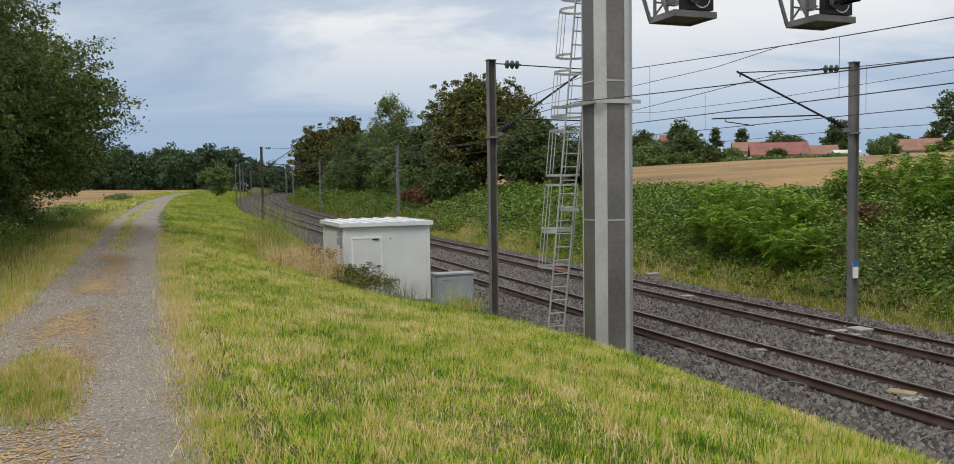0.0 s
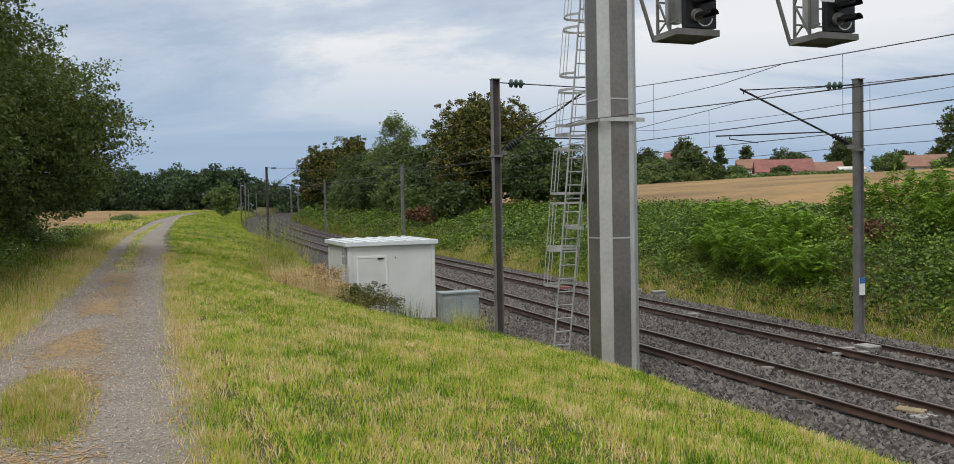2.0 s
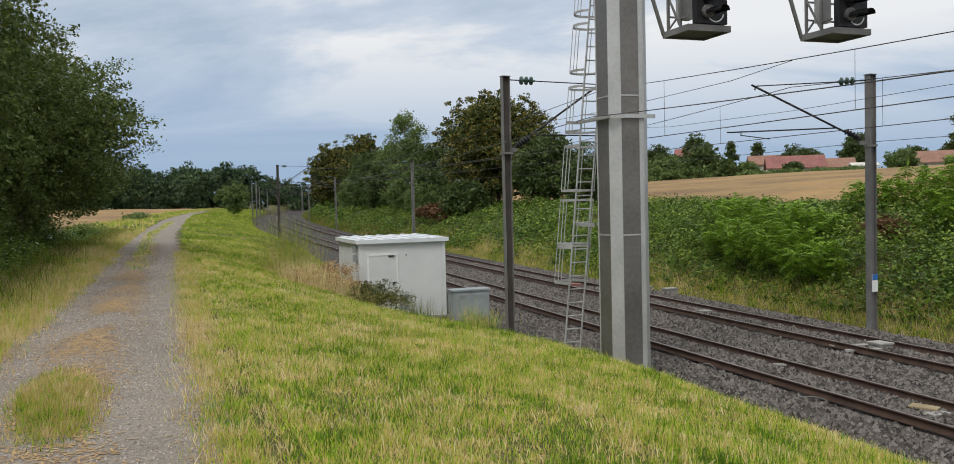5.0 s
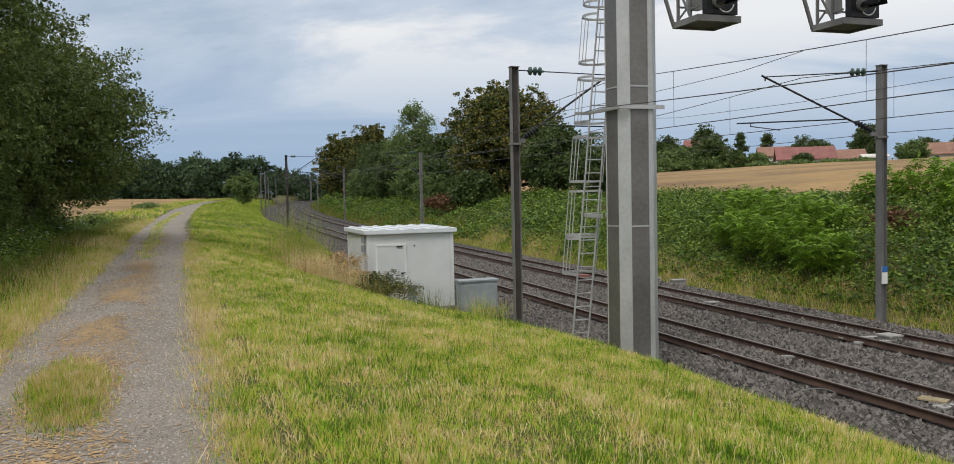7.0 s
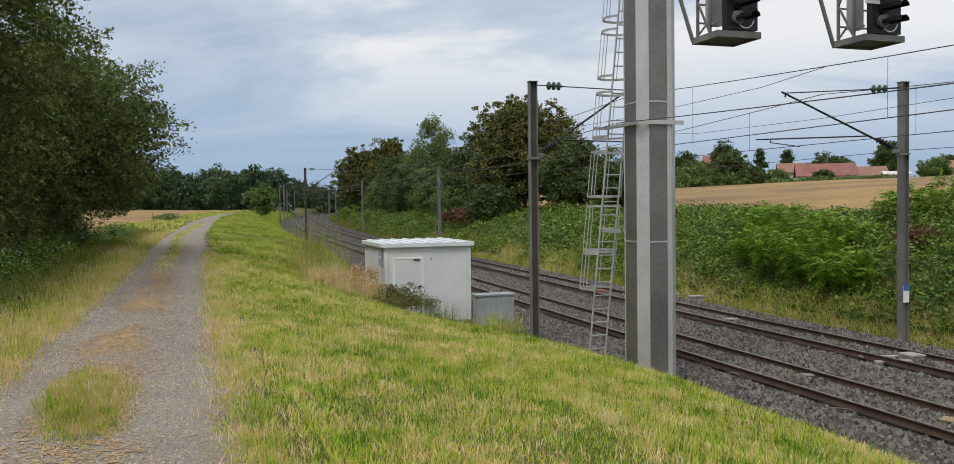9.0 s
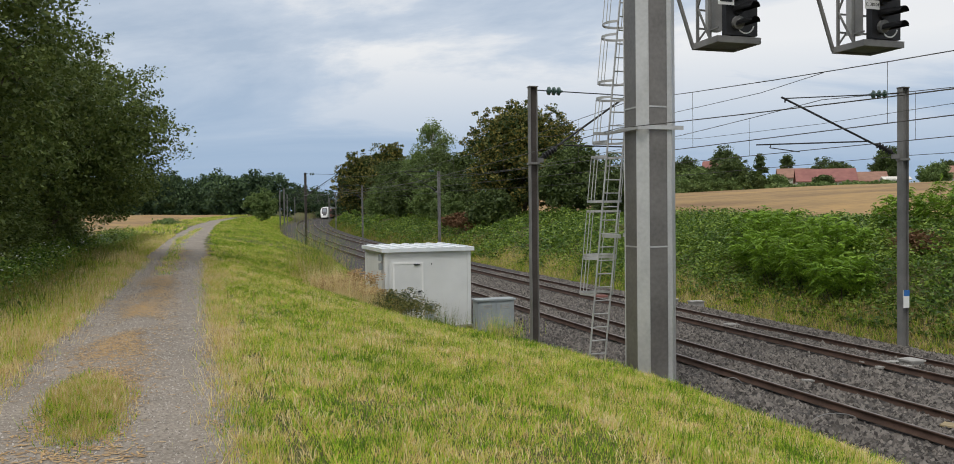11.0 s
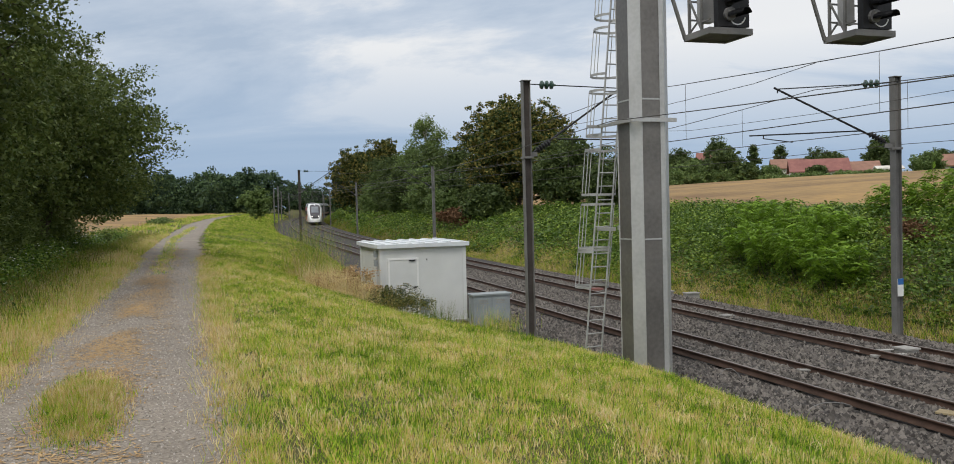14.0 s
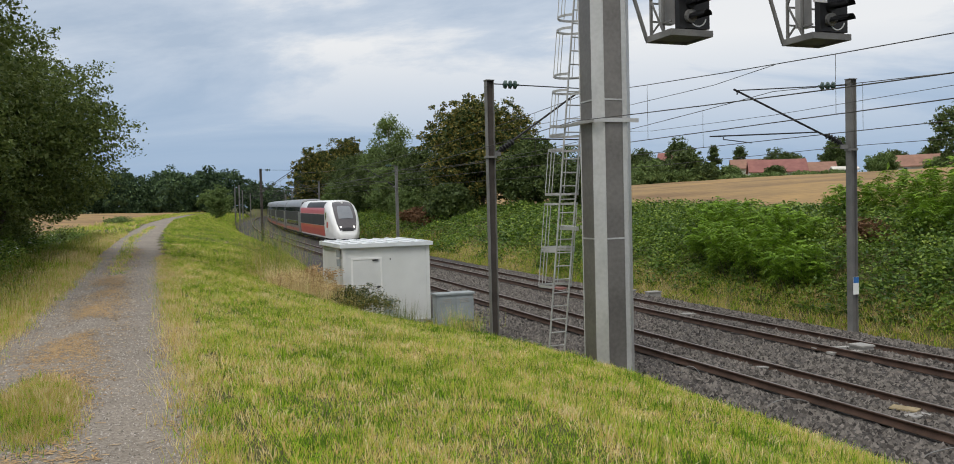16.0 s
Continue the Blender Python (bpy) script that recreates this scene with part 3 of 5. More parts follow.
def blades(n, s, o, height, width, material, name, label, category, lean=0.5, zoff=0.0, tuft=7, fine=False):
    """Grass: bent two-piece blades, most of them gathered in small tufts."""
    s, o, height = s.copy(), o.copy(), height + 0 * s
    m = n // tuft
    home = np.arange(n) % max(m, 1)
    gathered = rng.random(n) < 0.65
    s = np.where(gathered, s[home] + rng.normal(size=n) * 0.055, s)
    o = np.where(gathered, o[home] + rng.normal(size=n) * 0.055, o)
    base = ground_at(s, o)
    base[:, 2] += zoff
    ang = rng.uniform(0, 2 * math.pi, n)
    side = np.stack([np.cos(ang), np.sin(ang), 0 * ang], 1) * (0.75 * width * rng.uniform(0.5, 1.3, n))[:, None]
    common = rng.normal(size=(max(m, 1), 2)) * lean
    tilt = np.where(gathered[:, None], common[home] * 0.15, 0) + rng.normal(size=(n, 2)) * lean * np.where(gathered, 0.6, 1.0)[:, None]
    tilt = np.clip(tilt, -0.9, 0.9)
    h = np.where(gathered, height[home], height) * rng.uniform(0.4, 1.25, n)
    mid = base + np.stack([tilt[:, 0] * h * 0.3, tilt[:, 1] * h * 0.3, h * 0.6], 1)
    tip = base + np.stack([tilt[:, 0] * h, tilt[:, 1] * h, h * rng.uniform(0.75, 1.05, n)], 1)
    low = [0, 0, 0.02]
    v = np.stack([base - side - low, base + side - low, mid + side * 0.7, tip, mid - side * 0.7], 1).reshape(-1, 3)
    f = (np.array([(0, 1, 2), (0, 2, 4), (4, 2, 3)])[None] + 5 * np.arange(n)[:, None, None]).reshape(-1, 3)
    if not fine:
        v = np.stack([base - side - low, base + side - low, tip], 1).reshape(-1, 3)
        f = np.arange(3 * n).reshape(-1, 3)
    ob = new(name, np_mesh(name, v, f, M[material]))
    return tagged(ob, label, category, "", "stuff")


def patch_noise(s, o, f):
    """Soft random field between about 0 and 1."""
    return 0.5 + 0.5 * (np.sin(s * f + 1.3 * np.sin(o * f * 1.7 + 2)) * np.cos(o * f * 1.3 + 0.8 * np.sin(s * f * 0.7)))


# ---- ground, path, railway bed ----
rows_s = np.concatenate([[-1500, -700, -300, -150, -90, -60, -40, -28, -20], np.arange(-14, 60, 0.7), np.arange(60, 150, 2.5), np.arange(150, 420, 10), np.arange(420, 1000, 30), [1000, 1100, 1295, 1600, 2200, 3200]])
cols_o = np.concatenate([[-3000, -1500, -700, -300, -160, -120, -90, -60, -45, -34, -28, -24, -21], np.arange(-19, -12, 0.45), np.arange(-12, -4.6, 0.35), [-3, 0, 3], np.arange(4.8, 17, 0.5), [18, 20, 22, 25, 30, 36, 45, 60, 75, 95, 120, 160, 200, 300, 500, 900, 1500, 3000]])
tagged(new("ground", grid_mesh("ground", rows_s, cols_o, land, M["soil"])), "uneven grassy ground of the railway cutting and fields", "ground", "", "structure")

def path_z(s, o):
    u = o + 14.75 - 0.0 * s
    return land(s, o) + 0.03 - 0.02 * np.exp(-((abs(u) - 0.8) / 0.28) ** 2) - 0.035 * np.clip((abs(u) - 1.05) / 0.2, 0, 1)


path_rows = np.concatenate([np.arange(-30, 60, 0.5), np.arange(60, 180, 2)])
ss = path_rows[:, None]
pc = np.linspace(-1.22, 1.22, 34)[None, :]
edge = 0.98 + 0.07 * np.sin(ss * 1.9) + 0.05 * np.sin(ss * 4.3 + pc)
po = -14.75 + pc * edge - 0.35 * np.exp(-((ss - 50) / 14) ** 2)
pv = on_line(ss + 0 * pc, po, path_z(ss + 0 * pc, po)).reshape(-1, 3)
pi = np.arange(pv.shape[0]).reshape(len(path_rows), 34)
pf = np.stack([pi[:-1, :-1], pi[:-1, 1:], pi[1:, 1:], pi[1:, :-1]], -1).reshape(-1, 4)
tagged(new("road", np_mesh("road", pv, pf, M["gravel"], True)), "grey gravel farm track with two wheel ruts", "track", "", "structure")

bed_rows = np.concatenate([np.arange(-60, 60, 0.5), np.arange(60, 420, 2), np.arange(420, 1295, 10)])
bed_cols = np.array([-6.0, -5.5, -5.1, -4.7, -4.2, -3.8, -3.4, -3.0, -2.5, -2.0, -1.5, -1.0, -0.5, 0, 0.5, 1.0, 1.5, 2.0, 2.5, 3.0, 3.4, 3.8, 4.2, 4.6, 5.0, 5.5])


def bed_z(s, o):
    return np.interp(o, (-6.0, -5.2, -4.0, 4.0, 5.5), (-0.5, -0.40, -0.17, -0.17, -0.5)) + 0.018 * np.sin(s * 3.1 + o * 5) * np.sin(o * 4.1 - s * 1.3)


tagged(new("railway_bed", grid_mesh("railway_bed", bed_rows, bed_cols, bed_z, M["ballast"])), "grey crushed-stone ballast bed of two tracks", "ballast", "", "structure")


def sweep(o, prof, rows, material, name, parent, zc):
    """Sweeps a closed profile along the line."""
    prof = np.array(prof)
    n, r = len(prof), len(rows)
    ss2 = np.repeat(rows, n)
    oo2 = np.tile(prof[:, 0] + o, r)
    zz2 = np.tile(prof[:, 1] + zc, r)
    v = on_line(ss2, oo2, zz2)
    i = np.arange(n * r).reshape(r, n)
    j = np.roll(i, -1, axis=1)
    f = np.stack([i[:-1], j[:-1], j[1:], i[1:]], -1).reshape(-1, 4)
    ob = new(name, np_mesh(name, v, f, material))
    ob.parent = parent
    return ob


RAIL_FOOT = [(-0.07, -0.155), (0.07, -0.155), (0.07, -0.14), (0.012, -0.125), (0.012, -0.04), (0.034, -0.03), (0.034, -0.004), (-0.034, -0.004), (-0.034, -0.03), (-0.012, -0.04), (-0.012, -0.125), (-0.07, -0.14)]
RAIL_HEAD = [(-0.03, -0.004), (0.03, -0.004), (0.024, 0.0), (-0.024, 0.0)]
rail_rows = np.concatenate([np.arange(-60, 420, 2.0), np.arange(420, 1290, 8)])
TRACKS = []
for o in (-SPACING / 2, SPACING / 2):
    tk = tagged(thing("railway_track", Matrix.Identity(4), "rusty steel railway track on ballast", "railway track", "railway tracks"), kind="structure")
    TRACKS.append(tk)
    for side, c in ((-0.7535, CANT / 2), (0.7535, -CANT / 2)):
        r = sweep(o + side, RAIL_FOOT, rail_rows, M["rail"], "rail", tk, c)
        h = sweep(o + side, RAIL_HEAD, rail_rows, M["railtop"], "rail_head", r, c)


# ---- signal gantry ----
def signal_gantry():
    g = thing("signal_gantry", frame_at(15.0, -5.2, 0.0), "tall aluminium signal gantry with caged ladder beside the track", "signal gantry")
    z0, z1 = -0.6, 9.6
    a, c = 0.422, 0.168
    ring = [(-a + c, -a), (a - c, -a), (a, -a + c), (a, a - c), (a - c, a), (-a + c, a), (-a, a - c), (-a, -a + c)]
    for k in range(8):
        (x0, y0), (x1, y1) = ring[k], ring[(k + 1) % 8]
        bm = bmesh.new()
        nx, ny = (y1 - y0), -(x1 - x0)
        ln = math.hypot(nx, ny)
        nx, ny = nx / ln, ny / ln
        corner = k % 2 == 1
        d = 0.012 if corner else 0.0
        ex, ey = ((x1 - x0) / ln * 0.01, (y1 - y0) / ln * 0.01) if corner else (0, 0)
        if k == 0:
            # the corner angle laps over the end of this panel
            bm2 = boxes((a - c - 0.10, a - c - 0.012, -a - 0.012, -a - 0.001, z0, z1))
            part("corner_lap", bm2, M["alulight"], g)
        f = [(x0 - ex + nx * d, y0 - ey + ny * d), (x1 + ex + nx * d, y1 + ey + ny * d), (x1 + ex - nx * 0.02, y1 + ey - ny * 0.02), (x0 - ex - nx * 0.02, y0 - ey - ny * 0.02)]
        lo = [bm.verts.new((px, py, z0)) for px, py in f]
        hi = [bm.verts.new((px, py, z1)) for px, py in f]
        for i in range(4):
            bm.faces.new((lo[i], lo[(i + 1) % 4], hi[(i + 1) % 4], hi[i]))
        bm.faces.new(hi)
        bm.faces.new(lo[::-1])
        part("corner_strip" if corner else "column_panel", bm, M["alulight" if corner else "alu"], g)
        if not corner:
            for zz in (2.88, 5.65):
                bm = bmesh.new()
                mx, my = (x0 + x1) / 2, (y0 + y1) / 2
                tx, ty = (x1 - x0) / 2, (y1 - y0) / 2
                vs = [(mx - tx, my - ty), (mx + tx, my + ty), (mx + tx + nx * 0.01, my + ty + ny * 0.01), (mx - tx + nx * 0.01, my - ty + ny * 0.01)]
                lo = [bm.verts.new((px, py, zz)) for px, py in vs]
                hi = [bm.verts.new((px, py, zz + 0.03)) for px, py in vs]
                for i in range(4):
                    bm.faces.new((lo[i], lo[(i + 1) % 4], hi[(i + 1) % 4], hi[i]))
                bm.faces.new(hi)
                bm.faces.new(lo[::-1])
                part("seam_strip", bm, M["alulight"], g)
    part("footing", boxes((-0.7, 0.7, -0.7, 0.7, -0.9, -0.35)), M["concrete"], g, bevel=0.03)
    # crossbeam over both tracks
    bm = bmesh.new()
    for yy, zz in ((-0.35, 9.0), (0.35, 9.0), (-0.35, 9.7), (0.35, 9.7)):
        beam(bm, (0.2, yy, zz), (9.6, yy, zz), 0.09, 0.09)
    for i in range(10):
        xx = 0.5 + i * 0.95
        for yy in (-0.35, 0.35):
            beam(bm, (xx, yy, 9.0), (xx + 0.48, yy, 9.7), 0.05, 0.05)
            beam(bm, (xx + 0.48, yy, 9.7), (xx + 0.95, yy, 9.0), 0.05, 0.05)
        beam(bm, (xx, -0.35, 9.0), (xx, 0.35, 9.0), 0.05, 0.05)
    part("crossbeam", bm, M["galv"], g)
    # band clamp with its bracket to the ladder
    part("clamp_band", boxes((-0.49, 0.49, -0.49, -0.465, 5.21, 5.29), (-0.49, -0.465, -0.465, 0.49, 5.21, 5.29), (-0.8, -0.49, 0.86, 0.92, 5.21, 5.27), (-0.53, -0.49, -0.49, 0.92, 5.21, 5.27)), M["alulight"], g)
    part("ladder_bracket", boxes((-0.5, -0.44, 0.4, 1.15, 3.05, 3.13), (0.0, 0.06, 0.4, 1.15, 3.05, 3.13)), M["alulight"], g)
    # leaning ladder with safety hoops in short lengths
    def rail_at(zz):
        f = (zz + 0.3) / 10.1
        return -0.91 + 0.84 * f, 1.12 - 0.4 * f

    wide = 0.37
    ends = [(*rail_at(zz), zz) for zz in (-0.3, 9.8)]
    lad = part("ladder", rods((ends[0], ends[1], 0.02), ((ends[0][0] + wide, *ends[0][1:]), (ends[1][0] + wide, *ends[1][1:]), 0.02)), M["galv"], g)
    for i in range(34):
        zz = 0.0 + i * 0.285
        xx, yy = rail_at(zz)
        part("rung", rods(((xx, yy, zz), (xx + wide, yy, zz), 0.015), n=6), M["galv"], lad)
    for z_lo, z_hi in ((1.84, 2.60), (2.66, 3.61), (3.82, 4.77), (5.08, 6.02), (6.36, 7.33), (7.6, 8.5)):
        bm = bmesh.new()
        rings = []
        for zz in (z_lo, z_hi):
            xx, yy = rail_at(zz)
            pts = [Vector((xx + wide / 2 + 0.36 * math.cos(t), yy + 0.3 + 0.36 * math.sin(t), zz)) for t in np.linspace(-1.0, math.pi + 1.0, 14)]
            rings.append(pts)
            for p0, p1 in zip(pts, pts[1:]):
                beam(bm, p0, p1, 0.012, 0.05)
        for i in (2, 5, 7, 9, 11):
            beam(bm, rings[0][i], rings[1][i], 0.018, 0.018)
        part("safety_hoop", bm, M["galv"], lad)
    return g


def signal_cage(s, o, zb, text_plate):
    """A hanging platform with a signal head that faces the line, hoods towards the trains."""
    g = thing("railway_signal", frame_at(s, o, zb), "black signal head with hoods in a hanging steel cage", "railway signal", "signals over the tracks")
    pf = part("platform_frame", boxes((-0.6, -0.55, -0.32, 0.7, -0.06, 0.09), (0.55, 0.6, -0.32, 0.7, -0.06, 0.09), (-0.6, 0.6, -0.36, -0.31, -0.06, 0.09), (-0.6, 0.6, 0.68, 0.73, -0.06, 0.09)), M["mastgrey"], g)
    for i in range(10):
        part("slat", boxes((-0.56, 0.56, -0.30 + i * 0.1, -0.215 + i * 0.1, 0.0, 0.04)), M["mastgrey"], pf)
    for x in (-0.5, 0.5):
        for y in (0.1, 0.62):
            part("hanger", boxes((x - 0.03, x + 0.03, y - 0.03, y + 0.03, 0.05, 2.0)), M["mastgrey"], g)
    bars = []
    for x in (-0.5, 0.5):
        bars += [((x, 0.1, 0.1), (x, 0.62, 0.95)), ((x, 0.62, 0.95), (x, 0.1, 1.8))]
    bars += [((-0.5, 0.62, zz), (0.5, 0.62, zz)) for zz in (0.45, 0.9, 1.35)]
    bars += [((-0.5, 0.64, 0.12), (0.1, 0.64, 0.85)), ((-0.5, -0.25, 0.3), (-0.5, 0.1, 0.3))]
    for p0, p1 in bars:
        part("brace", beam(bmesh.new(), p0, p1, 0.04, 0.04), M["mastgrey"], g)
    bm = bmesh.new()
    beam(bm, (-0.58, 0.7, 0.0), (-1.15, 0.75, 1.75), 0.07, 0.07)
    part("stay_bar", bm, M["mastgrey"], g)
    part("relay_box", boxes((-0.36, -0.02, 0.3, 0.5, 0.35, 1.5)), M["galv"], g, bevel=0.02)
    head = part("signal_head", boxes((-0.3, 0.56, -0.28, -0.1, 0.14, 1.9), (-0.1, 0.4, -0.24, -0.12, 0.04, 0.14)), M["black"], g, "black signal back board", bevel=0.04)
    for i, zz in enumerate((0.38, 0.72, 1.06, 1.42)):
        bm = bmesh.new()
        disc_stack(bm, (0.0, -0.27, zz), (0.0, -0.36, zz), [(0, 0.13), (1, 0.12)])
        part("lens_housing", bm, M["black"], head)
        bm = bmesh.new()
        ang = np.linspace(-0.3, math.pi + 0.3, 9)
        near = [bm.verts.new((0.125 * math.cos(t), -0.3, zz + 0.125 * math.sin(t))) for t in ang]
        far = [bm.verts.new((0.12 * math.cos(t), -0.98, zz - 0.06 + 0.12 * math.sin(t) * (1.0 if math.sin(t) > 0 else 0.3))) for t in ang]
        for i in range(8):
            bm.faces.new((near[i], near[i + 1], far[i + 1], far[i]))
        bmesh.ops.solidify(bm, geom=bm.faces[:], thickness=0.008)
        part("hood", bm, M["black"], head)
    bm = bmesh.new()
    last = None
    for t in np.linspace(math.pi + 0.2, 2 * math.pi - 0.2, 14):
        ring = [bm.verts.new((0.22 + r * math.cos(t), y, 0.42 + r * math.sin(t))) for r, y in ((0.215, -0.281), (0.245, -0.281), (0.245, -0.295), (0.215, -0.295))]
        if last:
            for i in range(4):
                bm.faces.new((last[i], last[(i + 1) % 4], ring[(i + 1) % 4], ring[i]))
        else:
            bm.faces.new(ring)
        last = ring
    bm.faces.new(last[::-1])
    part("white_arc", bm, M["white"], head, "white painted arc")
    bm = bmesh.new()
    disc_stack(bm, (-0.02, -0.3, 0.42), (-0.02, -0.52, 0.4), [(0, 0.16), (0.4, 0.16), (0.45, 0.09), (1, 0.07)])
    part("sighting_lamp", bm, M["mastgrey"], g, "blue-grey round sighting lamp")
    plate = part("number_plate", boxes((-0.55, -0.12, -0.33, -0.315, 0.82, 1.03)), M["white"], g, "white enamel plate with black characters")
    if not text_plate:
        part("plate_mark", boxes((-0.5, -0.17, -0.336, -0.331, 0.89, 0.96)), M["black"], plate)
        return g
    cu = bpy.data.curves.new("plate_text", "FONT")
    cu.body, cu.size, cu.align_x, cu.align_y, cu.extrude = text_plate, 0.105, "CENTER", "CENTER", 0.002
    tmp = bpy.data.objects.new("plate_text", cu)
    scene.collection.objects.link(tmp)
    me = bpy.data.meshes.new_from_object(tmp)
    bpy.data.objects.remove(tmp)
    tx = new("plate_text", me)
    tagged(tx, "black painted characters", kind="stuff")
    me.materials.clear()
    me.materials.append(M["black"])
    tx.parent = plate
    tx.matrix_basis = pose(-0.335, -0.334, 0.925, 90, 0, 0)
    return g


# ---- overhead line masts ----
def mast(s, o, inward, steel, label, z_base=-0.6, top=6.95, arm=True, plate=False, tie=6.78, swing=0.0, reach=2.95):
    g = thing("catenary_mast", frame_at(s, o, 0.0), label, "catenary mast", "overhead line masts")
    d = 1 if inward > 0 else -1
    for x in (-0.11, 0.096):
        part("flange", boxes((x, x + 0.014, -0.1, 0.1, z_base, top)), M["mastbrownshade" if s == 81 else "mastgrey"], g)
    # on two left masts the web's colour includes the shade of its recess
    part("web", boxes((-0.096, 0.096, -0.006, 0.006, z_base, top - 0.002)), M[steel], g)
    part("top_cap", boxes((-0.13, 0.13, -0.12, 0.12, top, top + 0.02)), M["mastgrey"], g)
    if arm:
        before = set(g.children)
        tip = (d * reach, 0, tie - 0.06)
        part("tie_rod", rods(((d * 0.1, 0, tie), tip, 0.016)), M["black"], g)
        for x0 in (0.42,):
            bm = bmesh.new()
            prof = [(0, 0.03)]
            for i in range(3):
                f0 = 0.05 + i * 0.3
                prof += [(f0, 0.035), (f0 + 0.05, 0.115), (f0 + 0.14, 0.125), (f0 + 0.2, 0.06), (f0 + 0.26, 0.035)]
            prof.append((1, 0.03))
            disc_stack(bm, (d * x0, 0, tie - 0.01), (d * (x0 + 0.5), 0, tie - 0.012), prof)
            part("insulator", bm, M["glassgreen"], g, "green glass disc insulator")
        part("cantilever", rods(((d * 0.12, 0, 5.02), (d * (reach + 0.1), 0, tie - 0.02), 0.03)), M["black"], g)
        bm = bmesh.new()
        a0, a1 = Vector((d * 0.28, 0, 5.12)), Vector((d * 0.72, 0, 5.38))
        prof = [(0, 0.04)]
        for i in range(5):
            f0 = 0.06 + i * 0.18
            prof += [(f0, 0.05), (f0 + 0.06, 0.095), (f0 + 0.1, 0.095), (f0 + 0.15, 0.05)]
        prof.append((1, 0.04))
        disc_stack(bm, a0, a1, prof)
        part("insulator", bm, M["black"], g, "dark ribbed rod insulator")
        part("registration_arm", rods(((d * 0.95, 0, 5.46), (d * 4.0, 0, 5.42), 0.02)), M["black"], g)
        part("steady_arm", rods(((d * 3.6, 0, 5.4), (d * 3.62, 0, 5.33), 0.014), ((d * 3.62, 0, 5.33), (d * 2.8, 0, 5.2), 0.014)), M["black"], g)
        part("hinge_bracket", boxes((min(d * 0.1, d * 0.3), max(d * 0.1, d * 0.3), -0.05, 0.05, 4.96, 5.08), (-0.14, 0.14, -0.14, 0.14, 4.9, 4.96)), M["mastgrey"], g)
        part("wire_clamp", rods((tip, (tip[0], 0, 6.6), 0.02)), M["black"], g)
        for ob in set(g.children) - before:
            ob.matrix_basis = pose(0, 0, 0, 0, 0, swing)
    if plate:
        part("sign_plate", boxes((-0.1, 0.1, -0.13, -0.115, 0.78, 1.28)), M["white"], g, "small white plate with blue top")
        part("sign_band", boxes((-0.1, 0.1, -0.136, -0.131, 1.11, 1.28)), M["blue"], g)
    return g


LEFT_S = (-30, 22, 81, 145, 200, 250, 305, 360, 420)
RIGHT_S = (-32, 18.6, 69, 114, 165, 215, 265, 320, 380)


def wire(name, pts, r, label, group="overhead wires"):
    cu = bpy.data.curves.new(name, "CURVE")
    cu.dimensions, cu.bevel_depth, cu.bevel_resolution = "3D", r, 1
    sp = cu.splines.new("POLY")
    sp.points.add(len(pts) - 1)
    for q, p in zip(sp.points, pts):
        q.co = (*p, 1)
    cu.materials.append(M["wire"])
    return tagged(new(name, cu), label, "wire", group)


def overhead_line(stations, o, mast_o, top):
    for i, (s0, s1) in enumerate(zip(stations, stations[1:])):
        f = np.linspace(0, 1, 17)
        s = s0 + (s1 - s0) * f
        st = 0.18 * (1 if i % 2 else -1)
        oo = o + st * (1 - 2 * f)
        sag = 1.0 * 4 * f * (1 - f)
        mes = on_line(s, oo, top - sag * 0.8)
        con = on_line(s, oo, 5.2 - 0.02 * sag)
        w = wire("catenary_wire", mes, 0.010, "dark sagging carrier wire over the track")
        wire("contact_wire", con, 0.011, "dark level contact wire over the track")
        for k in (1, 3, 5, 7, 9, 11, 13, 15):
            d = bmesh.new()
            rod(d, mes[k], con[k], 0.005, n=4)
            part("dropper", d, M["wire"], w)
        # stitch wire slung below the support
        f = np.linspace(-1, 1, 9)
        if 10 < s1 < 150:
            g = 8.0 / abs(s1 - s0)
            end = top - 0.8 * 4 * g * (1 - g)
            wire("stitch_wire", on_line(s1 + 8.0 * f, o - st + 0 * f, np.where(abs(f) > 0.99, end, end - 0.12 - 0.1 * (1 - abs(f)))), 0.007, "thin stitch wire slung under the carrier wire")
        f = np.linspace(0, 1, 17)
        if mast_o > 0:
            wire("feeder_wire", on_line(s, mast_o + 0.2 + 0.0 * s, 5.05 - 0.15 * 4 * f * (1 - f)), 0.009, "dark earth wire along the masts")


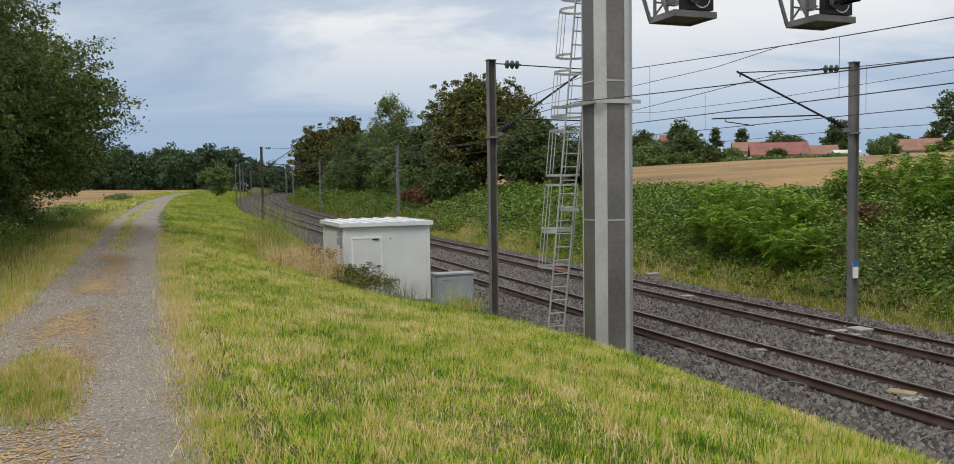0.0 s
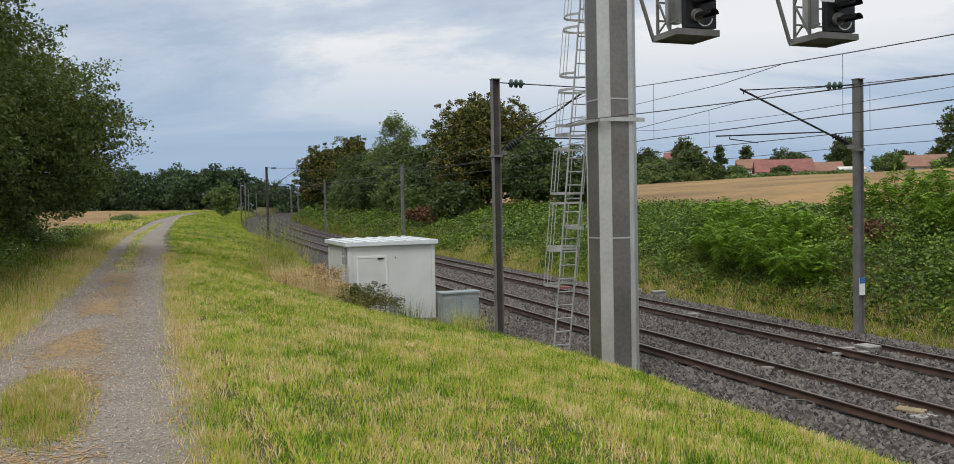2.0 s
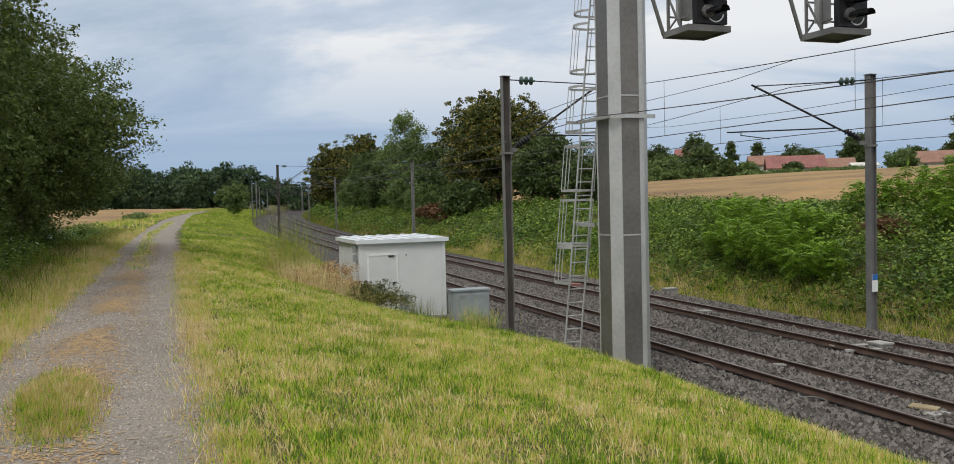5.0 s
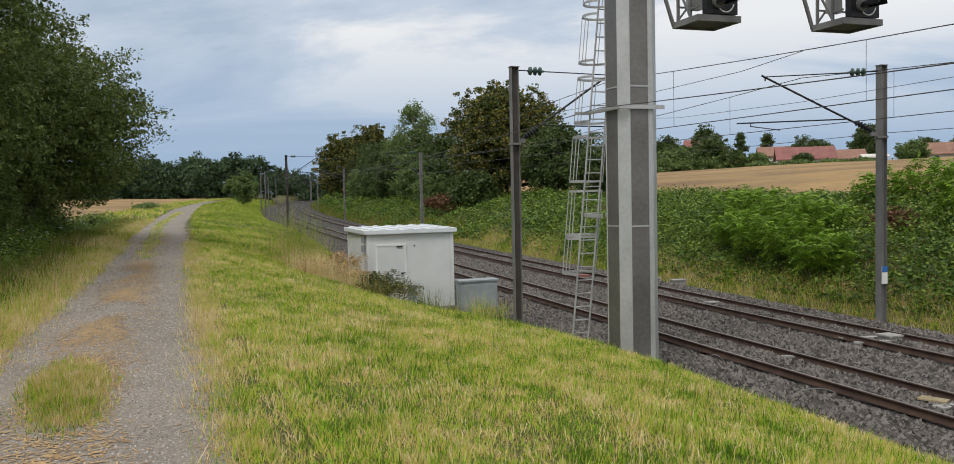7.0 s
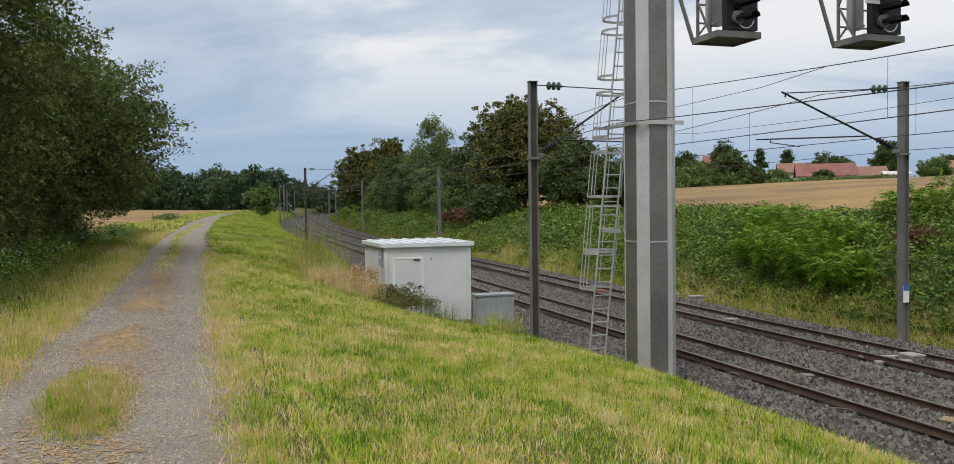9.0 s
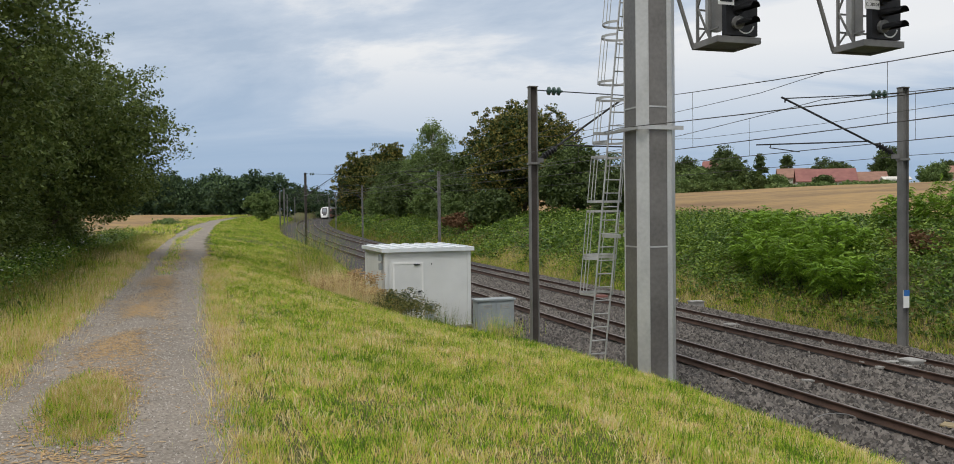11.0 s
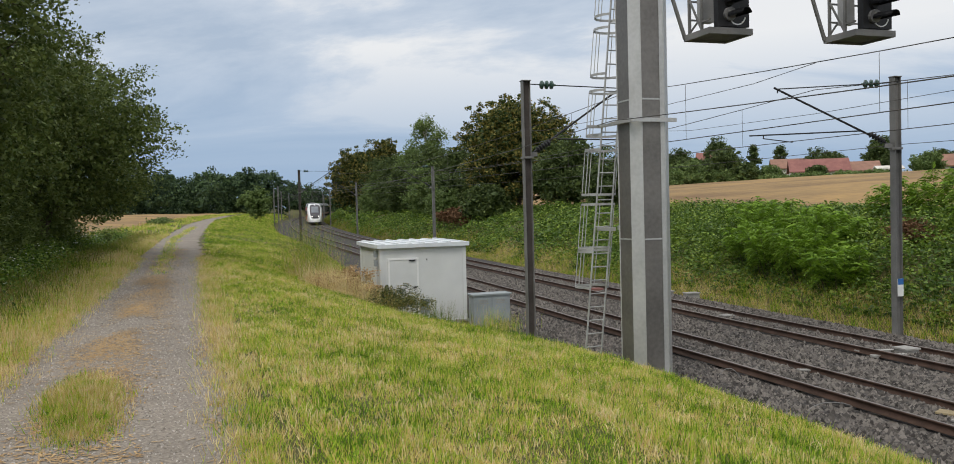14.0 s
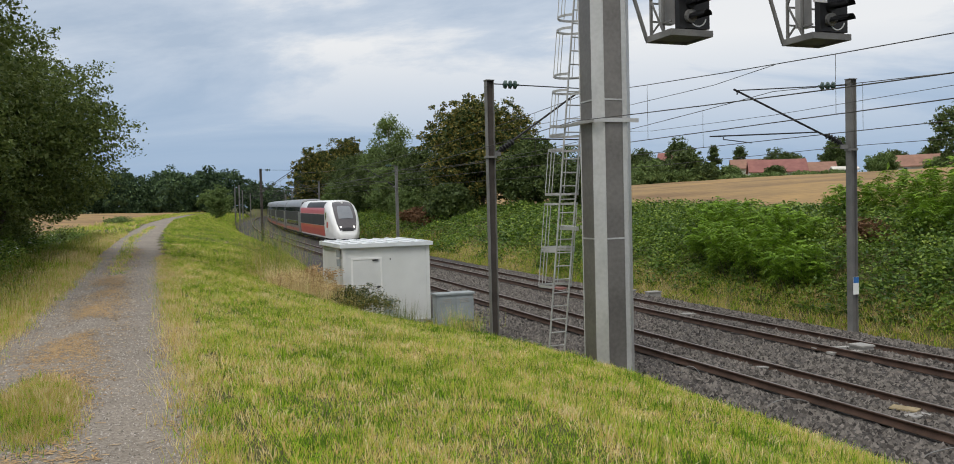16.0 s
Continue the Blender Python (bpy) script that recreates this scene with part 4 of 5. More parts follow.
# ---- hut and trackside equipment ----
def hut():
    W, L, Hh = 2.9, 3.5, 2.38
    g = thing("equipment_hut", frame_at(27.0, -5.25, -0.1), "white prefabricated trackside equipment hut with flat ribbed roof", "hut")
    t = 0.09
    part("wall", boxes((-W, 0, 0, t, -0.15, Hh)), M["hutwhite"], g)
    part("wall", boxes((-W, 0, L - t, L, -0.15, Hh)), M["hutwhite"], g)
    part("wall", boxes((-W, -W + t, t, L - t, -0.15, Hh)), M["hutwhite"], g)
    part("wall", boxes((-t, 0, t, L - t, -0.15, Hh)), M["hutwhite"], g)
    for x, y in ((-W, 0), (0, 0), (-W, L), (0, L)):
        part("corner_post", boxes((x - 0.03 if x < 0 else x - 0.09, x + 0.09 if x < 0 else x + 0.03, y - 0.03 if y < 1 else y - 0.09, y + 0.09 if y < 1 else y + 0.03, -0.15, Hh - 0.02)), M["hutwhite"], g, bevel=0.008)
    part("base", boxes((-W - 0.1, 0.1, -0.1, L + 0.1, -0.6, -0.15)), M["concrete"], g)
    roof = part("roof", boxes((-W - 0.13, 0.13, -0.13, L + 0.13, Hh - 0.03, Hh + 0.1)), M["hutroof"], g, bevel=0.015)
    for i in range(7):
        x = -W + 0.1 + i * (W - 0.2) / 6
        part("roof_rib", boxes((x - 0.05, x + 0.05, -0.1, L + 0.1, Hh + 0.1, Hh + 0.135)), M["hutroof"], roof, bevel=0.01)
    door = part("door", boxes((-W + 0.3, -W + 1.22, -0.022, -0.004, 0.1, 1.95)), M["hutwhite"], g)
    part("door_frame", boxes((-W + 0.24, -W + 0.3, -0.035, -0.003, 0.1, 2.01), (-W + 1.22, -W + 1.28, -0.035, -0.003, 0.1, 2.01), (-W + 0.3, -W + 1.22, -0.035, -0.003, 1.95, 2.01)), M["white"], g)
    part("door_closer", boxes((-W + 0.95, -W + 1.15, -0.06, -0.022, 1.9, 1.94)), M["black"], door)
    part("handle", boxes((-W + 1.08, -W + 1.18, -0.07, -0.022, 1.0, 1.05)), M["black"], door)
    part("lock", boxes((-W + 1.55, -W + 1.58, -0.02, -0.001, 1.9, 1.96)), M["black"], g)
    part("vent", boxes((-W + 1.32, -W + 1.62, -0.03, -0.003, 0.12, 0.6)), M["cabinet"], g)
    for zz in (1.75, 2.05):
        part("junction_box", boxes((-W - 0.12, -W - 0.02, 0.35, 0.55, zz, zz + 0.22)), M["cabinet"], g, bevel=0.01)
    part("side_door", boxes((-W - 0.02, -W - 0.001, 0.7, 1.6, 0.0, 2.1)), M["hutwhite"], g)
    return g


def cabinet():
    g = thing("trackside_cabinet", frame_at(25.6, -4.18, -0.45), "grey metal trackside cabinet with louvred doors", "cabinet")
    part("body", boxes((-1.25, 0, 0, 0.5, 0.0, 1.12)), M["cabinet"], g, bevel=0.015)
    part("lid", boxes((-1.3, 0.05, -0.05, 0.55, 1.12, 1.17)), M["cabinet"], g, bevel=0.012)
    for k in range(2):
        x = -1.2 + k * 0.6
        d = part("cabinet_door", boxes((x, x + 0.55, -0.018, -0.002, 0.08, 1.05)), M["cabinet"], g)
        for i in range(3):
            part("louvre", boxes((x + 0.12, x + 0.42, -0.028, -0.018, 0.86 + i * 0.05, 0.88 + i * 0.05)), M["concrete"], d)
    return g


def track_box(s, o, z, size, label="weathered concrete trackside box", lid="concrete"):
    g = thing("track_box", frame_at(s, o, z), label, "junction box", "boxes along the track")
    a, b, c = size
    part("body", boxes((-a / 2, a / 2, -b / 2, b / 2, -0.1, c)), M["concrete"], g, bevel=0.02)
    part("lid", boxes((-a / 2 - 0.03, a / 2 + 0.03, -b / 2 - 0.03, b / 2 + 0.03, c, c + 0.04)), M[lid], g, bevel=0.01)
    return g


def post_box(s, o):
    g = thing("relay_post", frame_at(s, o, -0.2), "small grey relay box on a steel post", "relay box")
    part("post", rods(((0, 0, -0.3), (0, 0, 1.25), 0.03)), M["mastgrey"], g)
    part("box", boxes((-0.17, 0.17, -0.12, 0.12, 1.2, 1.45)), M["cabinet"], g, bevel=0.02)
    return g


# ---- houses far off ----
def house(x, y, z, turn, w, d, wall, rise, roof, label, windows=3):
    g = thing("house", pose(x, y, z, 0, 0, turn), label, "house", "village houses")
    part("wall", boxes((-w / 2, w / 2, -d / 2, d / 2, -2, wall)), M["plaster"], g)
    bm = bmesh.new()
    e = 0.5
    pr = [(-d / 2 - e, wall - 0.2), (0, wall + rise), (d / 2 + e, wall - 0.2), (d / 2 + e, wall - 0.45), (0, wall + rise - 0.3), (-d / 2 - e, wall - 0.45)]
    a = [bm.verts.new((-w / 2 - e, py, pz)) for py, pz in pr]
    b = [bm.verts.new((w / 2 + e, py, pz)) for py, pz in pr]
    for i in range(6):
        bm.faces.new((a[i], a[(i + 1) % 6], b[(i + 1) % 6], b[i]))
    bm.faces.new(a)
    bm.faces.new(b[::-1])
    r = part("roof", bm, M[roof], g)
    for sx in (-w / 2, w / 2):
        bm = bmesh.new()
        vs = [bm.verts.new(p) for p in ((sx, -d / 2, wall - 0.1), (sx, d / 2, wall - 0.1), (sx, 0, wall + rise - 0.35))]
        bm.faces.new(vs)
        vs2 = [bm.verts.new((v.co.x * 0.97, v.co.y, v.co.z)) for v in vs]
        bm.faces.new(vs2[::-1])
        for i in range(3):
            bm.faces.new((vs[i], vs2[i], vs2[(i + 1) % 3], vs[(i + 1) % 3]))
        part("gable", bm, M["plaster"], g)
    for i in range(windows):
        xx = -w / 2 + w * (i + 0.5) / windows
        wd = part("window", boxes((xx - 0.4, xx + 0.4, -d / 2 - 0.05, -d / 2 - 0.003, wall * 0.3, wall * 0.75)), M["white"], g)
        part("pane", boxes((xx - 0.34, xx + 0.34, -d / 2 - 0.06, -d / 2 - 0.05, wall * 0.34, wall * 0.71)), M["pane"], wd)
    return g


# ---- train ----
def nose_top(y):
    return float(np.interp(y, (0, 0.1, 0.25, 0.5, 0.9, 1.5, 2.3, 3.1, 4.2, 5.5), (0.8, 1.02, 1.3, 1.7, 2.2, 2.8, 3.4, 3.78, 3.98, 4.03)))


def nose_half(y):
    return float(np.interp(y, (0, 0.12, 0.3, 0.6, 1.0, 1.6, 2.4, 3.4, 5.0), (0.55, 0.8, 0.98, 1.13, 1.24, 1.33, 1.40, 1.43, 1.44)))


def hull(y, a, top, half, low=0.45, up=0.0):
    """Point of a car's skin: a runs from 0 at the right foot over the roof to 1 at the left foot."""
    t = a * 2 - 1
    zm = low + (top - low) * 0.5
    sgn, u = (-1 if t > 0 else 1), 1 - abs(t)
    if u < 0.4:
        f = u / 0.4
        return (sgn * (half + up) * (0.93 + 0.07 * min(1, f * 2.2)), y, low + (zm - low) * f)
    f = (u - 0.4) / 0.6 * math.pi / 2
    n = 2 / 3.4
    return (sgn * (half + up) * max(math.cos(f), 0) ** n, y, zm + (top - zm + up) * max(math.sin(f), 0) ** n)


def skin(ys, tops, halves, a0=0.0, a1=1.0, n=40, up=0.0, caps=True):
    bm = bmesh.new()
    last = None
    for y, tp, hf in zip(ys, tops, halves):
        ring = [bm.verts.new(hull(y, a0 + (a1 - a0) * i / n, tp, hf, up=up)) for i in range(n + 1)]
        if last:
            for i in range(n):
                bm.faces.new((last[i], last[i + 1], ring[i + 1], ring[i]))
        elif caps:
            bm.faces.new(ring)
        last = ring
    if caps:
        bm.faces.new(last[::-1])
    return bm


def side_panel(ys, z0, z1, name, material, parent, top, half, up=0.012, label=""):
    """A strip of the skin between two heights, on both sides of a car."""
    for sgn in (0, 1):
        us = []
        for i in range(0, 501):
            p = hull(0, i / 1000, top, half)
            if z0 <= p[2] <= z1:
                us.append(i / 1000)
        a0, a1 = us[0], us[-1]
        if sgn:
            a0, a1 = 1 - a1, 1 - a0
        part(name, skin(ys, [nose_top(y) if top is None else top for y in ys], [half] * len(ys), a0, a1, 8, up, caps=False), M[material], parent, label)


def bogie(parent, y):
    b = part("bogie", boxes((-1.15, 1.15, y - 1.6, y + 1.6, 0.35, 0.75)), M["under"], parent, bevel=0.05)
    for dy in (-1.2, 1.2):
        bm = bmesh.new()
        for x in (-0.82, 0.68):
            disc_stack(bm, (x, y + dy, 0.46), (x + 0.14, y + dy, 0.46), [(0, 0.46), (1, 0.46)], 16)
        part("wheelset", bm, M["under"], b)


def power_car():
    g = thing("train_power_car", Matrix.Identity(4), "white and red high-speed train power car with lit headlights", "train", "train cars")
    ys = [0, 0.05, 0.12, 0.2, 0.3, 0.45, 0.6, 0.8, 1.0, 1.3, 1.6, 2.0, 2.4, 2.8, 3.2, 3.7, 4.2, 4.8, 5.5, 8, 12, 16, 21.6]
    part("body", skin(ys, [nose_top(y) for y in ys], [nose_half(y) for y in ys]), M["trainwhite"], g, smooth=True)
    # windscreen (sky reflection painted in grey) and black mask, lying on the nose
    for nm, f_w, y0, y1, m, up in (("nose_mask", 0.78, 0.22, 3.5, "trainmask", 0.02), ("windscreen", 0.54, 0.98, 2.35, "windscreen", 0.045), ("front_grille", 0.6, 0.16, 0.34, "black", 0.04)):
        bm = bmesh.new()
        last = None
        for y in np.linspace(y0, y1, 14):
            tp, hf = nose_top(y), nose_half(y)
            zm = 0.45 + (tp - 0.45) * 0.5
            taper = 1 - 0.25 * ((y - y0) / (y1 - y0)) ** 2
            ring = []
            for f in np.linspace(-f_w * taper, f_w * taper, 13):
                zz = zm + (tp - zm) * (1 - abs(f) ** 3.4) ** (1 / 3.4)
                ring.append(bm.verts.new((f * hf, y - up * 0.7, zz + up * 0.7)))
            if last:
                for i in range(12):
                    bm.faces.new((last[i], last[i + 1], ring[i + 1], ring[i]))
            last = ring
        part(nm, bm, M[m], g, "black glossy windscreen surround" if nm == "nose_mask" else "", smooth=True)
    for x in (-0.66, 0.66):
        bm = bmesh.new()
        disc_stack(bm, (x * 0.92, 0.6, 1.56), (x * 0.92, 0.3, 1.54), [(0, 0.075), (1, 0.065)])
        part("headlight", bm, M["lamp"], g, "lit round headlight")
    bm = bmesh.new()
    disc_stack(bm, (0, 2.95, 3.72), (0, 2.8, 3.7), [(0, 0.12), (1, 0.1)])
    part("top_light", bm, M["white"], g, "small round top headlight")
    part("skirt", boxes((-1.15, 1.15, 0.5, 5.0, 0.22, 0.5)), M["traindark"], g, bevel=0.06)
    yb = [4.4, 6, 9, 12, 15, 18, 21.5]
    side_panel(yb, 2.7, 3.3, "upper_red_panel", "trainpink", g, 4.03, 1.44)
    side_panel(yb, 1.6, 2.68, "dark_window_band", "traindark", g, 4.03, 1.44)
    side_panel(yb, 0.6, 1.58, "lower_red_panel", "trainred", g, 4.03, 1.44)
    side_panel([5.0, 8, 11, 16.5], 3.28, 3.85, "roof_grille", "traindark", g, 4.03, 1.44)
    for sgn in (-1, 1):
        part("cab_door", boxes((sgn * 1.45 - 0.012, sgn * 1.45 + 0.012, 3.2, 3.9, 1.1, 3.0)), M["trainwhite"], g)
        part("cab_window", boxes((sgn * 1.46 - 0.012, sgn * 1.46 + 0.012, 3.35, 3.75, 2.2, 2.85)), M["trainglass"], g)
        part("emblem", boxes((sgn * 1.45 - 0.02, sgn * 1.45 + 0.02, 2.5, 3.1, 1.45, 2.0)), M["trainred"], g, "red square emblem")
    part("underframe", boxes((-1.25, 1.25, 5.0, 21.0, 0.25, 0.55)), M["under"], g)
    for y in (3.6, 17.6):
        bogie(g, y)
    return g


def trailer_car():
    g = thing("train_trailer_car", Matrix.Identity(4), "grey and silver double-deck high-speed train trailer car", "train", "train cars")
    ys = [0.15, 0.4, 6, 12, 18.2, 18.45]
    part("body", skin(ys, [4.1, 4.28, 4.28, 4.28, 4.28, 4.1], [1.36, 1.45, 1.45, 1.45, 1.45, 1.36]), M["trainsilver"], g, smooth=False)
    yb = [0.5, 4, 8, 12, 15, 18.1]
    side_panel(yb, 2.85, 3.35, "upper_window_band", "trainglass", g, 4.28, 1.45)
    side_panel(yb, 1.75, 2.83, "grey_panel", "traindark", g, 4.28, 1.45)
    side_panel([2.5, 6, 10, 16.0], 1.2, 1.72, "lower_window_band", "trainglass", g, 4.28, 1.45)
    side_panel([0.5, 1.4, 2.3], 0.8, 2.8, "door_panel", "trainsilver", g, 4.28, 1.45, up=0.02)
    side_panel([2.5, 8, 13, 18.1], 0.55, 0.9, "lower_stripe", "trainred", g, 4.28, 1.45)
    part("gangway", boxes((-1.2, 1.2, -0.1, 0.2, 0.7, 3.9)), M["black"], g)
    part("underframe", boxes((-1.25, 1.25, 1.5, 17.0, 0.22, 0.5)), M["under"], g)
    bogie(g, 0.0)
    return g


# ---- placing: equipment ----
signal_gantry()
signal_cage(17.2, -1.73, 7.58, "")
signal_cage(16.4, 1.77, 7.52, "C. 38104")
for s in LEFT_S:
    mast(s, -5.15 if s == 81 else -4.9, 1, "mastbrownshade" if s in (22, 81) else "mastgrey", "steel H-section catenary mast, web shaded dark brown, on the ballast shoulder" if s in (22, 81) else "grey steel H-section catenary mast on the ballast shoulder", top=7.08, tie=7.0)
for s in RIGHT_S:
    mast(s, 4.88, -1, "mastgrey", "grey steel catenary mast bearing a small blue and white plate" if s == 18.6 else "grey steel H-section catenary mast at the foot of the slope", plate=(s == 18.6), top=6.93 if s == 18.6 else 6.75, swing=-24 if s == 18.6 else 0, reach=3.2 if s == 18.6 else 2.95)
mast(151, -5.6, 1, "mastgrey", "grey steel mast beside the railway curve", arm=False)
overhead_line(LEFT_S, -SPACING / 2, -4.9, 6.8)
overhead_line(RIGHT_S, SPACING / 2, 4.88, 6.52)
for s0, s1, o1, drop in ((15.2, -30, -5.5, 0.48), (15.2, 81, -5.5, 0.7)):
    f = np.linspace(0, 1, 21)
    wire("feeder_cable", on_line(s0 + (s1 - s0) * f, -5.78 + (o1 + 5.78) * f, 5.29 - drop * 4 * f * (1 - f)), 0.009, "dark feeder cable slung from the gantry column")
hut()
cabinet()
track_box(15.7, 2.25, -0.16, (0.36, 0.4, 0.1), "weathered concrete box on planks between the rails")
track_box(28.2, 4.3, -0.3, (0.5, 0.35, 0.26))
track_box(29.2, 3.85, -0.3, (0.35, 0.3, 0.26))
post_box(33.0, 4.2)


def plank(s, o, z, size, turn, material, label):
    g = thing("plank", frame_at(s, o, z) @ pose(0, 0, 0, 2, 3, turn), label, "plank", "loose boards on the ballast")
    a, b, c = size
    part("board", boxes((-a / 2, a / 2, -b / 2, b / 2, 0, c)), M[material], g, bevel=0.006)


plank(11.0, -1.55, -0.15, (0.36, 0.45, 0.03), 30, "tanboard", "weathered tan board lying between the rails")
plank(10.6, -1.7, -0.16, (0.5, 0.2, 0.03), 10, "concrete", "grey board lying between the rails")
plank(16.2, -2.45, -0.14, (0.35, 0.45, 0.05), 5, "concrete", "pale concrete cover beside the rail")
plank(15.0, -1.25, -0.15, (0.4, 0.12, 0.03), -10, "concrete", "pale strip lying between the rails")
plank(15.5, 1.6, -0.15, (1.2, 0.16, 0.05), 4, "concrete", "pale board across the track beside the box")
plank(16.1, 1.7, -0.15, (1.1, 0.16, 0.05), -3, "concrete", "pale board across the track beside the box")
plank(32.0, 2.0, -0.15, (0.7, 0.3, 0.1), 8, "tile", "red brick block lying in the track")
plank(23.0, 2.3, -0.15, (0.5, 0.25, 0.03), 12, "concrete", "pale slab lying in the track")


def cable(s0, o0, s1, o1, h, label):
    """A stiff grey cable that loops out of the ballast."""
    f = np.linspace(0, 1, 9)
    z = bed_z(s0 + (s1 - s0) * f, o0 + (o1 - o0) * f) - 0.02 + h * np.sin(f * math.pi) ** 0.7
    cu = wire("cable", on_line(s0 + (s1 - s0) * f, o0 + (o1 - o0) * f, z), 0.010, label, "cables in the ballast")
    cu.data.materials[0] = M["mastgrey"]
    tagged(cu, category="cable")


cable(15.3, -3.3, 15.0, -2.95, 0.22, "grey cable looping out of the ballast")
cable(12.2, -3.6, 12.0, -2.7, 0.16, "grey cable looping out of the ballast")
cable(8.9, -3.6, 8.9, -2.6, 0.1, "grey cable lying on the ballast")
g_stub = thing("marker_post", frame_at(11.5, 4.6, -0.3), "short reddish marker post at the ballast edge", "marker post")
part("post", boxes((-0.05, 0.05, -0.05, 0.05, -0.2, 0.35)), M["concrete"], g_stub, bevel=0.01)
part("cap", boxes((-0.08, 0.08, -0.07, 0.07, 0.35, 0.5)), M["tileo"], g_stub, bevel=0.01)


# ---- vegetation ----
def verge():
    """Mown bank between the farm track and the railway."""
    for n, s0, s1, h, w, nm in ((200000, 1.0, 14.0, 0.085, 0.0075, "grass"), (140000, 14.0, 30.0, 0.10, 0.0105, "grass"), (30000, 26.0, 45.0, 0.15, 0.011, "grass"), (90000, 32.0, 110.0, 0.15, 0.018, "lushgrass"), (30000, 110.0, 260.0, 0.25, 0.06, "lushgrass")):
        s = s0 + (s1 - s0) * rng.random(n) ** (1.15 if s0 > 20 else 1.0)
        o = rng.uniform(-13.5, -5.75, n)
        o = np.where(o < -13.2, o + 0.16 * np.sin(s * 1.7) + 0.1 * np.sin(s * 4.1), o)
        p = patch_noise(s, o, 0.9) * 0.6 + patch_noise(s, o, 2.3) * 0.4
        hh = h * (0.55 + 0.9 * p)
        blades(n, s, o, hh, w, nm, "grass_bank", "mown green grass with straw-coloured patches on the bank", "grass", lean=0.7, fine=False)
    # taller lush tufts, and bleached thatch lying flat
    n = 39000
    s = 4 + 26 * rng.random(n // 65)
    o = rng.uniform(-12.6, -6.2, n // 65)
    k = np.arange(n) % (n // 65)
    blades(n, s[k] + rng.normal(size=n) * 0.13, o[k] + rng.normal(size=n) * 0.13, 0.16, 0.009, "lushgrass", "lush_tufts", "bright green taller grass tufts on the bank", "grass", lean=0.35)
    n = 34000
    s = 4 + 22 * rng.random(n // 40)
    o = rng.uniform(-13.4, -6.2, n // 40)
    k = np.arange(n) % (n // 40)
    blades(n, s[k] + rng.normal(size=n) * 0.16, o[k] + rng.normal(size=n) * 0.12, 0.10, 0.0065, "strawgrass", "thatch", "bleached dead grass lying on the bank", "grass", lean=0.9, fine=True)
    n = 14000
    s = 60 + 190 * rng.random(n)
    o = rng.uniform(-21, -16, n)
    blades(n, s, o, 0.3, 0.05, "grass", "verge_grass", "dry grass beside the farm track", "grass", lean=0.4)
    n = 50000
    s = 2 + 60 * rng.random(n) ** 1.5
    o = -15.95 - np.abs(rng.normal(size=n)) * 0.85
    blades(n, s, o, 0.22, 0.010, "drygrass", "verge_grass", "tall dry grass along the farm track", "grass", lean=0.35)
    n = 28000
    s = 9 + 46 * rng.random(n) ** 1.2
    o = -18.5 + rng.normal(size=n) * 0.55
    rise = rng.uniform(0.05, 1.0, n) * (0.35 + 0.6 * patch_noise(s, o, 1.3)) * np.clip((-17.2 - o) / 1.0, 0.25, 1)
    v, f = leaf_arrays(on_line(s, o, land(s, o) + rise), 0.05, 0.3)
    tagged(new("verge_weeds", np_mesh("verge_weeds", v, f, M["bramble"])), "leafy dark green weeds at the foot of the bushes", "weeds", "", "stuff")
    n = 26000
    s = 8 + 52 * rng.random(n)
    o = -17.9 + rng.normal(size=n) * 0.6
    blades(n, s, o, 0.38, 0.012, "weedgrass", "verge_weeds", "green weeds between the track verge and the bushes", "grass", lean=0.35)
    n = 260
    s = 12 + 30 * rng.random(n)
    o = -17.9 + rng.normal(size=n) * 0.4
    v, f = leaf_arrays(on_line(s, o, land(s, o) + rng.uniform(0.4, 1.0, n)), np.full(n, 0.035), 0.6)
    tagged(new("flowers", np_mesh("flowers", v, f, M["white"])), "small white flower heads among the weeds", "flowers", "", "stuff")
    n = 30000
    s = 2 + 30 * rng.random(n)
    o = np.where(rng.random(n) < 0.5, -13.6, -15.9) + rng.normal(size=n) * 0.14
    blades(n, s, o, 0.16, 0.006, "drygrass", "edge_grass", "dry grass at the edges of the farm track", "grass")
    n = 14000
    u, a = np.sqrt(rng.random(n)), rng.uniform(0, 2 * math.pi, n)
    s = 8.1 + u * np.sin(a) * 1.35 * (1 + 0.15 * np.sin(a * 5))
    o = -14.88 + u * np.cos(a) * 0.30 - 0.09 * (s - 8.1)
    s, o = s + rng.normal(size=n) * 0.16, o + rng.normal(size=n) * 0.07
    blades(n, s, o, 0.2 - 0.12 * u, 0.009, "tuftgrass", "grass_tuft", "yellow-green grass tuft between the wheel ruts", "grass")
    n = 5000
    s = 24 + rng.random(n) * 60
    o = -14.85 + rng.normal(size=n) * 0.16 - 0.35 * np.exp(-((s - 50) / 14) ** 2)
    blades(n, s, o, 0.14, 0.014, "grass", "centre_grass", "grass strip between the wheel ruts", "grass")


def pebbles():
    n = 30000
    s = 3 + 27 * rng.random(n) ** 1.3
    o = rng.uniform(-15.9, -13.6, n)
    c = on_line(s, o, path_z(s, o) + 0.002)
    size = rng.uniform(0.003, 0.0095, n) * (1 + s / 25)
    scatter_stones("pebbles", c, size, "pebble", "small grey stones of the farm track")


